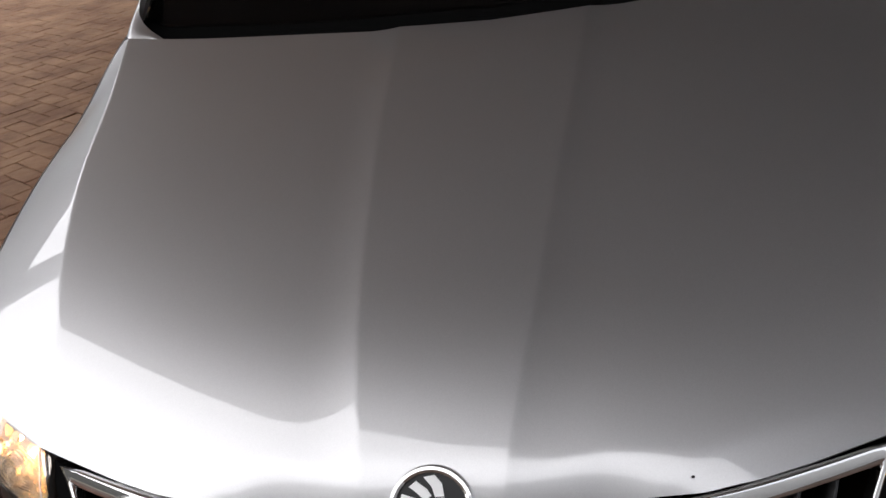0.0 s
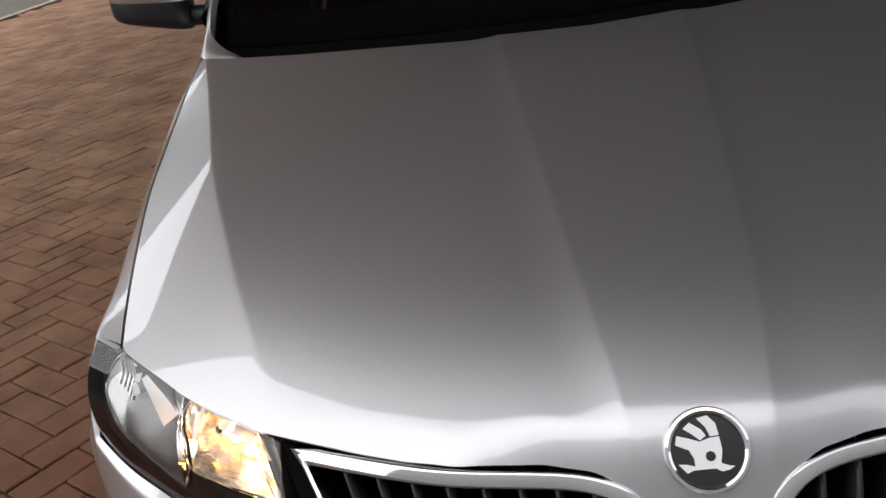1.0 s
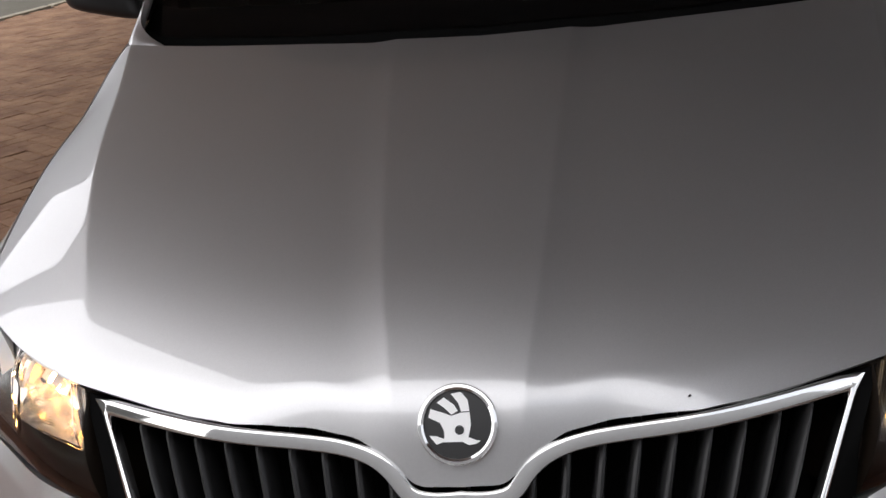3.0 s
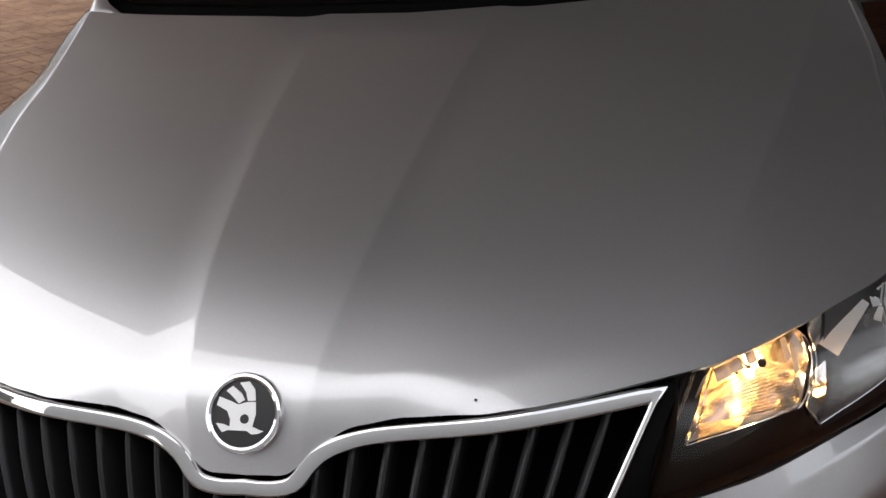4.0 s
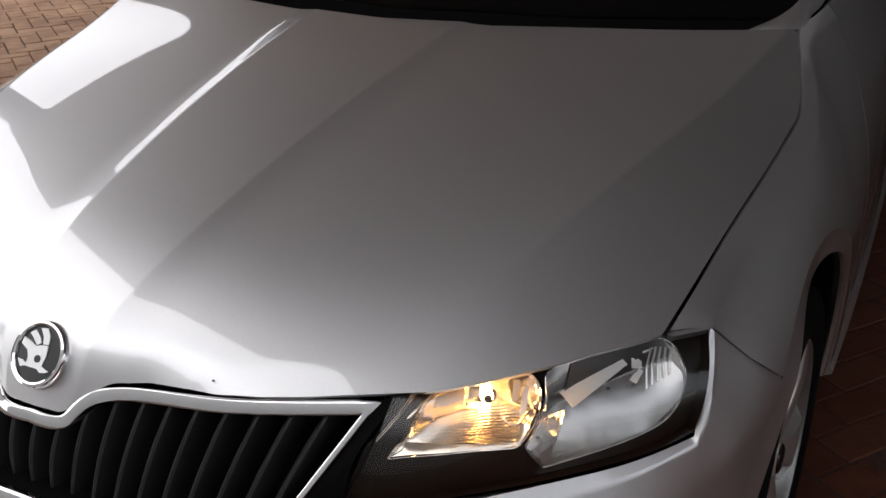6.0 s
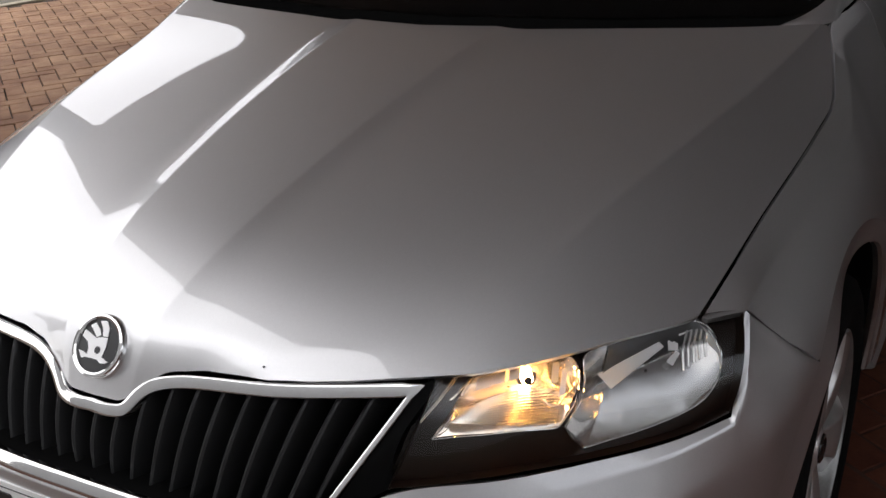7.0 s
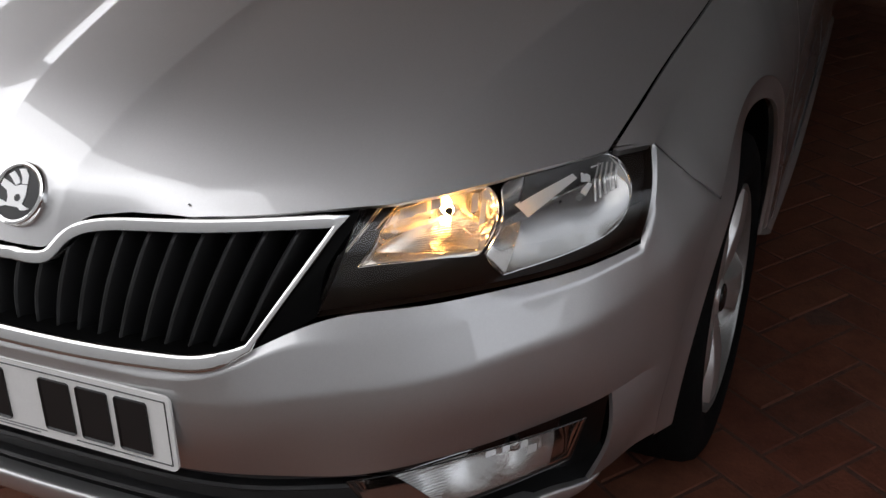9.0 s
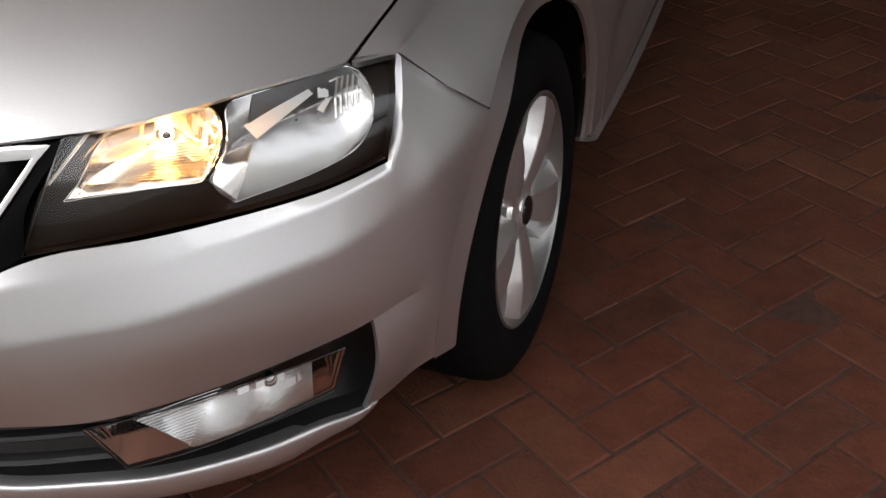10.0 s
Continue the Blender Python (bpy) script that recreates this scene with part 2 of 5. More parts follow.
Z_CENTRE = [(0.085, 0.628), (0.098, 0.655), (0.125, 0.712), (0.17, 0.756), (0.25, 0.795), (0.40, 0.840), (0.55, 0.874), (0.70, 0.902), (0.85, 0.926), (1.02, 0.947), (1.17, 0.966)]
CROWN = [(y, 0.075 + 0.30 / (1 + (y / 0.33) ** 4)) for y in (0.08, 0.14, 0.2, 0.26, 0.32, 0.38, 0.45, 0.55, 0.7, 0.9)] + [(1.05, 0.050), (1.17, 0.022)]
X_CREASE = [(0.08, 0.048), (0.125, 0.066), (0.17, 0.074), (0.25, 0.086), (0.40, 0.103), (0.55, 0.117), (0.70, 0.130), (0.85, 0.142), (1.02, 0.154), (1.17, 0.165)]
X_OUTER = [(0.08, 0.40), (0.20, 0.438), (0.30, 0.469), (0.40, 0.503), (0.60, 0.566), (0.80, 0.619), (1.0, 0.664), (1.1, 0.686), (1.17, 0.70)]
OUTER_SLOPE = [(0.08, 0.20), (0.30, 0.30), (0.52, 0.41), (0.75, 0.48), (0.93, 0.60), (1.06, 0.70), (1.17, 0.40)]
SEAM_X = [(0.40, 0.682), (0.47, 0.693), (0.55, 0.704), (0.65, 0.716), (0.75, 0.728), (0.85, 0.738), (0.95, 0.745), (1.0, 0.747), (1.04, 0.742), (1.08, 0.733), (1.12, 0.722), (1.165, 0.708)]
BONNET_FRONT = [(0.0, 0.0985), (0.045, 0.0995), (0.056, 0.1035), (0.08, 0.1155), (0.11, 0.129), (0.16, 0.141), (0.20, 0.144), (0.25, 0.149), (0.30, 0.163), (0.35, 0.183), (0.40, 0.206), (0.43, 0.220), (0.48, 0.245), (0.53, 0.279), (0.58, 0.323), (0.63, 0.375), (0.67, 0.418), (0.69, 0.444)]
BONNET_REAR = [(0.0, 1.004), (0.15, 1.022), (0.30, 1.055), (0.45, 1.090), (0.58, 1.123), (0.708, 1.162)]


def bonnet_height(x, y):
    """Height of the bonnet: a crowned middle with a raised dome, falling off outside the outer crease."""
    x, y = np.abs(np.asarray(x, float)), np.asarray(y, float)
    shape = x.shape
    x, y = x.ravel(), y.ravel()
    z0, c, xc, xo, so = (along(y, k) for k in (Z_CENTRE, CROWN, X_CREASE, X_OUTER, OUTER_SLOPE))
    fade = smoothstep(0.10, 0.19, y)
    rise = 0.0050 + 0.0006 * fade
    dome = rise * (1 - np.clip((x - xc) / (0.035 + 0.025 * fade), 0, 1)) ** 2
    inner = z0 - rise - c * x * x
    outer = (z0 - rise - c * xo * xo) - so * (x - xo) - 0.25 * np.maximum(x - xo, 0) ** 2
    k = 0.00018
    low = np.minimum(inner, outer)
    z = low - k * np.log(np.exp(-(inner - low) / k) + np.exp(-(outer - low) / k)) + dome
    return z.reshape(shape)


def bonnet_grid(cols=321, rows=120, grow=0.0, drop=0.0):
    """Columns of the grid run along the dome's edge and along the outer crease, so that both stay sharp."""
    s = np.linspace(-1, 1, cols)
    v = np.linspace(0, 1, rows) ** 1.25
    bf, br = np.array(BONNET_FRONT), np.array(BONNET_REAR)
    fine = np.linspace(0, 1, 161)
    front = np.interp(0.69 * fine, bf[:, 0], bf[:, 1])
    front = np.convolve(np.pad(front, 2, mode="reflect", reflect_type="odd"), np.ones(5) / 5, "valid")
    rear = spline(br[:, 0], br[:, 1], 0.708 * fine)
    hw = 0.69 * (1 - v) + 0.708 * v
    bulge = along(0.444 * (1 - v) + 1.162 * v, SEAM_X) - hw

    def place(q):
        """x and y of the rows at the fraction q of the half width."""
        return q * hw + q ** 3 * bulge, np.interp(q, fine, front) * (1 - v) + np.interp(q, fine, rear) * v

    marks = []
    for knots, q in ((X_CREASE, 0.16), (X_OUTER, 0.75)):
        q = np.full(rows, q)
        for _ in range(12):
            x, y = place(q)
            q = q - (x - along(np.clip(y, 0.08, 1.17), knots)) / hw
        marks.append(q)
    x, y = np.zeros((rows, cols)), np.zeros((rows, cols))
    for j, t in enumerate(np.abs(s)):
        q = np.where(t < .2, marks[0] * t / .2, np.where(t < .75, marks[0] + (marks[1] - marks[0]) * (t - .2) / .55, marks[1] + (1 - marks[1]) * (t - .75) / .25))
        x[:, j], y[:, j] = place(q)
    x = x * np.sign(s)[None]
    x, y = x * (1 + grow), y + grow * (y - 0.7)
    z = bonnet_height(np.clip(x, -0.76, 0.76), np.clip(y, 0.085, 1.17)) - drop
    z = z - 0.0125 * np.exp(-((np.abs(x) - 0.16) / 0.075) ** 2) * np.clip(1 - v / 0.035, 0, 1)[:, None] ** 1.5
    z = z - 0.0015 * np.exp(-((np.abs(x) - 0.13) / 0.035) ** 2) * np.clip(1 - v / 0.03, 0, 1)[:, None] ** 1.5
    return np.stack([x, y, z], 2)


# Body side: x as a function of y and z
_y = np.linspace(0.446, 1.155, 16)
_x = along(_y, SEAM_X)
TOP_X = [(0.40, 0.686)] + [(float(p), float(q) + 0.0045) for p, q in zip(_y, _x)] + [(1.25, 0.722), (1.35, 0.735), (2.2, 0.752), (3.2, 0.752), (3.8, 0.74), (4.25, 0.70)]
TOP_Z = [(0.40, 0.728)] + [(float(p), float(q) - 0.0015) for p, q in zip(_y, bonnet_height(_x, _y))] + [(1.25, 0.950), (1.35, 0.955), (2.2, 0.975), (3.2, 1.0), (3.8, 1.015), (4.25, 1.01)]
FLANGE_X = [(0.40, 0.041), (0.485, 0.040), (0.55, 0.034), (0.60, 0.031), (0.70, 0.030), (0.80, 0.031), (1.0, 0.030), (1.2, 0.022), (1.4, 0.018), (4.3, 0.018)]
FLANGE_Z = [(0.40, 0.008), (0.485, 0.010), (0.55, 0.018), (0.60, 0.026), (0.70, 0.035), (0.80, 0.040), (1.0, 0.036), (1.2, 0.026), (1.4, 0.020), (4.3, 0.020)]
SIDE_MAX = [(0.42, 0.765), (0.46, 0.785), (0.50, 0.797), (0.545, 0.807), (0.606, 0.818), (0.70, 0.832), (0.86, 0.842), (1.2, 0.851), (1.6, 0.855), (2.6, 0.856), (3.5, 0.852), (4.0, 0.82), (4.3, 0.77)]


def side_x(y, z):
    y, z = np.asarray(y, float), np.asarray(z, float)
    sh = np.broadcast(y, z).shape
    y, z = np.broadcast_to(y, sh).ravel(), np.broadcast_to(z, sh).ravel()
    xt, zt, m = along(y, TOP_X), along(y, TOP_Z), along(y, SIDE_MAX)
    xk, zk = xt + along(y, FLANGE_X), zt - along(y, FLANGE_Z)
    up = np.clip((z - 0.58) / (zk - 0.58), 0, 1)
    dn = np.clip((0.58 - z) / 0.40, 0, 1.2)
    x = m - (m - xk) * up ** (1.1 + 0.7 * smoothstep(0.45, 0.62, y)) - (0.030 - 0.014 * smoothstep(1.1, 1.4, y)) * dn ** 2.2
    x = np.where(z > zk, xt + (xk - xt) * (zt - z) / (zt - zk), x)
    r = np.hypot(y - HUB.y - WHEELBASE, z - HUB.z)
    x -= 0.016 * np.clip((0.405 - r) / 0.053, 0, 1) * (z > 0.15)
    # waist line along the doors
    x += 0.006 * np.exp(-((z - 0.80) / 0.035) ** 2) * smoothstep(1.3, 1.8, y)
    x -= 0.010 * np.exp(-((z - 0.40) / 0.06) ** 2) * smoothstep(1.3, 1.6, y) * (1 - smoothstep(2.9, 3.1, y))
    return x.reshape(sh)


def side_panel(y0, y1, bottom, cols, rows):
    """Panel of the body side from its top line down to the line bottom(y)."""
    y = np.linspace(y0, y1, cols)
    zt = along(y, TOP_Z)
    zb = np.array([bottom(v) for v in y])
    w = np.linspace(0, 1, rows)
    z = zt[None] * (1 - w[:, None]) + zb[None] * w[:, None]
    yy = np.broadcast_to(y[None], z.shape)
    return np.stack([side_x(yy, z), yy, z], 2)


def arch_bottom(cy, other, radius=ARCH):
    def f(y):
        d = radius ** 2 - (y - cy) ** 2
        return max(other(y), HUB.z + math.sqrt(d)) if d > 0 else other(y)
    return f


def fender_bottom(y):
    if y < 0.613:
        return float(np.interp(y, (0.446, 0.470, 0.486, 0.546, 0.613), (0.738, 0.737, 0.737, 0.667, 0.6095)))
    return arch_bottom(HUB.y, lambda v: 0.25, FLARE)(y)


def flare_band(a0, a1, n):
    """The bevelled band round the front wheel opening, between two angles (degrees)."""
    rows = [[], [], [], [], []]
    for a in np.radians(np.linspace(a0, a1, n)):
        tilt = (0.007 - 0.021 * smoothstep(0.0, 0.8, -math.cos(a))) * (1 - smoothstep(-0.1, 0.6, math.cos(a)))
        for row, (r, w, dx) in zip(rows, ((FLARE, 0, 0), (FLARE - .003, .12, .0024), (ARCH + .008, .85, .0030), (ARCH + .001, 1, .005), (ARCH, 1, .012))):
            y, z = HUB.y + r * math.cos(a), HUB.z + r * math.sin(a)
            row.append((float(side_x(y, z)) - tilt * w - dx, y, z))
    return sheet(np.array(rows), flip=True)


car = tagged(new("car"), "silver metallic hatchback parked on red brick paving with its lights on", "car")

# bonnet, with a near-black sheet beneath that stands in for shade in its gaps
part("bonnet", sheet(bonnet_grid(), 0.006), PAINT, car, "smooth silver bonnet with two raised creases", smooth=60)
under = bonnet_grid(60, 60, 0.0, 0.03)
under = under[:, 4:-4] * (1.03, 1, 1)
part("gap_shade", sheet(under[26:]), DARK, car)

# front wings
def fender():
    y = np.r_[np.linspace(0.449, 0.66, 40), np.linspace(0.665, 1.345, 90)]
    zt, dz, dx = along(y, TOP_Z), along(y, FLANGE_Z), along(y, FLANGE_X)
    part_way = np.clip((0.694 + (y - 0.447) * 1.15 - along(y, TOP_X)) / dx, 0.05, 1.0)
    zk = zt - dz * np.where(y < 0.487, part_way, 1.0)
    zb = np.where(y < 0.487, zk - 0.001, np.minimum(zk - 0.001, [fender_bottom(v) for v in y]))
    f, w = np.linspace(0, 1, 8)[:, None], np.linspace(0, 1, 38)[1:, None]
    z = np.vstack([zt[None] * (1 - f) + zk[None] * f, zk[None] * (1 - w) + zb[None] * w])
    yy = np.broadcast_to(y[None], z.shape)
    return merge(sheet(np.stack([side_x(yy, z), yy, z], 2), 0.008, flip=True), flare_band(-6.0, 128.6, 90))


both("front_wing", fender, PAINT, car, smooth=50)

# bumper: rows from the top line to the lower edge
BUMPER_TOP = [(0, .046, .550), (.15, .048, .550), (.25, .054, .550), (.32, .074, .562), (.375, .111, .583), (.44, .154, .602), (.52, .204, .603), (.60, .279, .600), (.66, .333, .603), (.703, .373, .610), (.744, .417, .621),
              (.741, .451, .680), (.738, .485, .735), (.7765, .545, .668), (.8143, .613, .6095)]
BUMPER_LOW = [(0, .048, .388), (.15, .050, .388), (.25, .057, .388), (.325, .073, .388), (.40, .098, .387), (.465, .126, .387), (.54, .180, .390), (.615, .248, .396), (.68, .315, .404), (.727, .367, .414), (.755, .415, .420)]
SIDE_STEPS = 4


def to_arch(p, z_end):
    """Points from p along the body side to the front of the wheel arch, at height z_end there."""
    y_end = HUB.y - math.sqrt(FLARE ** 2 - (z_end - HUB.z) ** 2)
    extra = p[0] - float(side_x(p[1], p[2]))
    out = []
    for k in range(1, SIDE_STEPS + 1):
        s = k / SIDE_STEPS
        y, z = p[1] + (y_end - p[1]) * s, p[2] + (z_end - p[2]) * s
        out.append((float(side_x(y, z)) + extra * (1 - s) ** 1.5, y, z))
    return out


def bumper_rows():
    t = np.array(BUMPER_TOP[:11])
    d = np.gradient(t, axis=0)
    n = np.stack([d[:, 1], -d[:, 0], 0 * d[:, 0]], 1)
    n /= np.linalg.norm(n, axis=1, keepdims=True)
    f = smoothstep(2, 5.5, np.arange(11.0))[:, None]
    ridge = t + n * np.array([.009, .009, .009, .010, .010, .013, .013, .013, .012, .010, .007])[:, None]
    ridge[:, 2] -= (.014, .014, .013, .009, .009, .027, .026, .018, .012, .008, .004)
    mid = t + n * np.array([.0135, .0135, .015, .0225, .034, .041, .0435, .042, .036, .0265, .0165])[:, None]
    mid[:, 2] = 0.462 + 0.010 * f[:, 0]
    crease = t + n * np.array([.0135, .0135, .0145, .0215, .0315, .0365, .0385, .0375, .0325, .0245, .0145])[:, None]
    crease[:, 2] = (.508, .508, .509, .511, .513, .516, .521, .529, .535, .543, .556)
    low = np.array(BUMPER_LOW)
    return [np.array(BUMPER_TOP), np.vstack([ridge, [(float(side_x(y, z)), y, z) for y, z in ((.450, .673), (.488, .729), (.546, .667), (.613, .607))]]), np.vstack([crease, to_arch(crease[-1], .560)]), np.vstack([mid, to_arch(mid[-1], .465)]), np.vstack([low, to_arch(low[-1], .424)])]


def bumper_grid(per=9, rows=27):
    """Rows run smoothly from the middle to the wheel arch; the top row turns a corner at each end of the headlight's side."""
    out = []
    last = 10 + SIDE_STEPS
    q = np.linspace(0, last, last * per + 1)
    for r, p in enumerate(bumper_rows()):
        k = np.arange(-float(last), last + 1.0)
        full = np.vstack([p[:0:-1] * (-1, 1, 1), p])
        g = spline(k, full, q)
        if r == 1:
            g = np.vstack([spline(k[last - 10:last + 11], full[last - 10:last + 11], q[:10 * per + 1]), spline(k[last + 10:last + 13], p[10:13], q[10 * per + 1:12 * per + 1]), spline(k[last + 12:], p[12:], q[12 * per + 1:])])
        if r == 0:
            g = np.vstack([spline(k[last - 10:last + 11], full[last - 10:last + 11], q[:10 * per + 1]), spline(k[last + 10:last + 13], p[10:13], q[10 * per + 1:12 * per + 1]), spline(k[last + 12:], p[12:], q[12 * per + 1:])])
        out.append(np.vstack([g[:0:-1] * (-1, 1, 1), g]))
    g = np.stack(out)
    ledge = [g[0] * (1 - w) + g[1] * w for w in np.linspace(0, 1, 6)]
    above = np.linspace(0, 1, 13)[:-1, None, None]
    above = g[1] * (1 - above) + g[2] * above
    below = np.stack([spline([0, 0.40, 1.0], g[2:, j], np.linspace(0, 1, rows)) for j in range(g.shape[1])], 1)
    face = np.concatenate([above, below])
    for _ in range(2):     # a crease rounded over a few millimetres
        face[9:16] = face[8:15] * .25 + face[9:16] * .5 + face[10:17] * .25
    g = np.concatenate([np.stack(ledge), face[1:]])
    # the ends run into the body side
    col = np.abs(np.linspace(-last, last, g.shape[1]))
    z_end = np.clip(g[:, -1, 2], .31, .69)
    slip = HUB.y - np.sqrt(FLARE ** 2 - (z_end - HUB.z) ** 2) - g[:, -1, 1]
    g[:, :, 1] += np.where(np.arange(len(g)) >= 5, slip, 0)[:, None] * smoothstep(10.5, last, col)[None]
    w = smoothstep(9, 12, col)[None]
    sx = side_x(g[..., 1], g[..., 2]) * np.sign(g[..., 0])
    g[6:, :, 0] = (g[..., 0] * (1 - w) + sx * w)[6:]
    return g


bumper = part("front_bumper", sheet(bumper_grid(), 0.02, flip=True), PAINT, car, "silver painted bumper with a soft upper ledge", smooth=50)


def bumper_corner():
    low_row = bumper_rows()[-1]
    top = [tuple(low_row[i]) for i in (9, 10, 12, 14)]
    mid = [(.727, .366, .33), (.751, .410, .332), (.763, .436, .335), (float(side_x(.4655, .34)), .4655, .34)]
    low = [(.697, .375, .246), (.720, .412, .252), (.742, .440, .268), (float(side_x(.4645, .285)), .4645, .285)]
    return merge(sheet(loft([top, mid, low], 24, 20), 0.007, flip=True), flare_band(128.6, 183, 44))


both("bumper_corner", bumper_corner, PAINT, bumper, smooth=50)

LIP = [(0, .078, .262), (.15, .080, .262), (.25, .088, .261), (.33, .106, .259), (.40, .134, .257), (.47, .165, .255), (.545, .214, .254), (.615, .278, .253), (.665, .335, .252), (.697, .375, .246), (.708, .394, .247)]


def lip_grid():
    p = np.array(LIP)
    p = np.vstack([p[:0:-1] * (-1, 1, 1), p])
    a = smooth_line(p, 120)
    n = np.stack([np.gradient(a[:, 1]), -np.gradient(a[:, 0]), 0 * a[:, 0]], 1)
    n /= np.linalg.norm(n, axis=1, keepdims=True)
    k = np.clip(np.minimum(np.arange(120), np.arange(119, -1, -1)) / 10, 0.02, 1)[:, None] ** .6
    n = n * k
    down = lambda h: np.array((0, 0, -h)) * k
    rows = [a - n * 0.02, a, a + n * 0.006 + down(.008), a + n * 0.004 + down(.03), a - n * 0.02 + down(.055), a - n * 0.09 + down(.062)]
    return np.stack([spline(np.linspace(0, 1, 6), np.stack(rows)[:, j], np.linspace(0, 1, 22)) for j in range(120)], 1)


part("bumper_lip", sheet(lip_grid(), flip=True), PAINT, bumper, "bright lower bumper edge", smooth=60)


def intake():
    """Black recess between bumper and lip."""
    top = np.array(BUMPER_LOW[:11]) + (0, 0.012, 0.004)
    low = np.array(LIP[:10] + [(.712, .405, .262)]) + (0, 0.012, 0.0)
    back = lambda p, d: p + np.stack([-0.6 * d * smoothstep(0.3, 0.75, p[:, 0]), d * np.ones(len(p)), 0 * p[:, 0]], 1)
    f = lambda p: np.vstack([p[:0:-1] * (-1, 1, 1), p])
    rows = [smooth_line(f(p), 80) for p in (top, back(top, 0.035), back((top * 0.35 + low * 0.65), 0.05), back(low, 0.03), low)]
    g = np.stack(rows)
    return sheet(np.concatenate([g[:1] * (1 - w) + g[1:2] * w for w in (0, .5)] + [g[1:2] * (1 - w) + g[2:3] * w for w in (0, .5)] + [g[2:3] * (1 - w) + g[3:4] * w for w in (0, .5)] + [g[3:4] * (1 - w) + g[4:5] * w for w in (0, .5, 1)]))


lower_grille = part("lower_grille", intake(), BLACK, car, "matt black lower intake")
for zz in (0.345, 0.305):
    p = np.array(LIP[:6]) + (0, -0.012, 0)
    p = np.vstack([p[:0:-1] * (-1, 1, 1), p])
    p[:, 2] = zz
    p[:, 1] += 0.012
    part("slat", tube(smooth_line(p, 50), 0.010, 8, flat=0.6), BLACK, lower_grille)

# headlights
HL_TOP = [(.443, .219, .714), (.48, .247, .719), (.53, .281, .724), (.58, .325, .727), (.63, .377, .729), (.67, .421, .733), (.70, .453, .737), (.736, .481, .736)]
HL_BOT = [(.412, .144, .601), (.46, .167, .606), (.51, .199, .608), (.56, .243, .606), (.61, .290, .604), (.66, .335, .607), (.705, .377, .614), (.742, .419, .625)]


def lens_grid(n=40, m=18, inset=0.0, shrink=0.0):
    a, b = smooth_line(HL_TOP, n), smooth_line(HL_BOT, n)
    mid = (a + b) / 2
    d = np.gradient(mid, axis=0)
    out = np.stack([d[:, 1], -d[:, 0], 0.25 * np.hypot(d[:, 0], d[:, 1])], 1)
    out /= np.linalg.norm(out, axis=1, keepdims=True)
    g = []
    for w in np.linspace(0, 1, m):
        g.append(a * (1 - w) + b * w + out * (0.018 * 4 * w * (1 - w)) - out * inset)
    g = np.stack(g)
    if shrink:
        c = g.mean(axis=(0, 1))
        g = g + (c - g) * shrink
    return g


def round_loop(points, n=120):
    """n points along a smooth closed line through points in a plane."""
    p = np.array(points, float)
    ext = np.vstack([p[-3:], p, p[:4]])
    d = np.r_[0, np.cumsum(np.sqrt(np.linalg.norm(np.diff(ext, axis=0), axis=1)))]
    q = np.linspace(d[3], d[3 + len(p)], n + 1)[:-1]
    return spline(d, ext, q)


REFLECTOR = material("reflector", (0.52, 0.52, 0.51), 0.22, 0.90, bump=0.20, bump_scale=14)
# the bulb's amber glow is partly put into this metal's tint
GLOW_REFLECTOR = material("glow_tint_reflector", (0.92, 0.85, 0.74), 0.14, 0.92, bump=0.10, bump_scale=25)
# near-white and grey stand in for the lamps' bright and dark reflections
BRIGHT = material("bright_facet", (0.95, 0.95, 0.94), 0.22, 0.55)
GLINT_WHITE = material("glint_white", (0.95, 0.95, 0.94), 0.35, 0.05)
DARK_REFLECTION = material("dark_reflection", (0.13, 0.13, 0.13), 0.30, 0.6, bump=0.25, bump_scale=40)
# ribs carry the same painted glow
RIB = material("glow_tint_rib", (0.95, 0.88, 0.76), 0.22, 1.0)
BULB = material("bulb_lit", (1, 0.8, 0.5), 0.3, emit=((1.0, 0.50, 0.15), 110.0))
SMOKE = material("lamp_housing", (0.010, 0.007, 0.005), 0.30, spec=0.25)

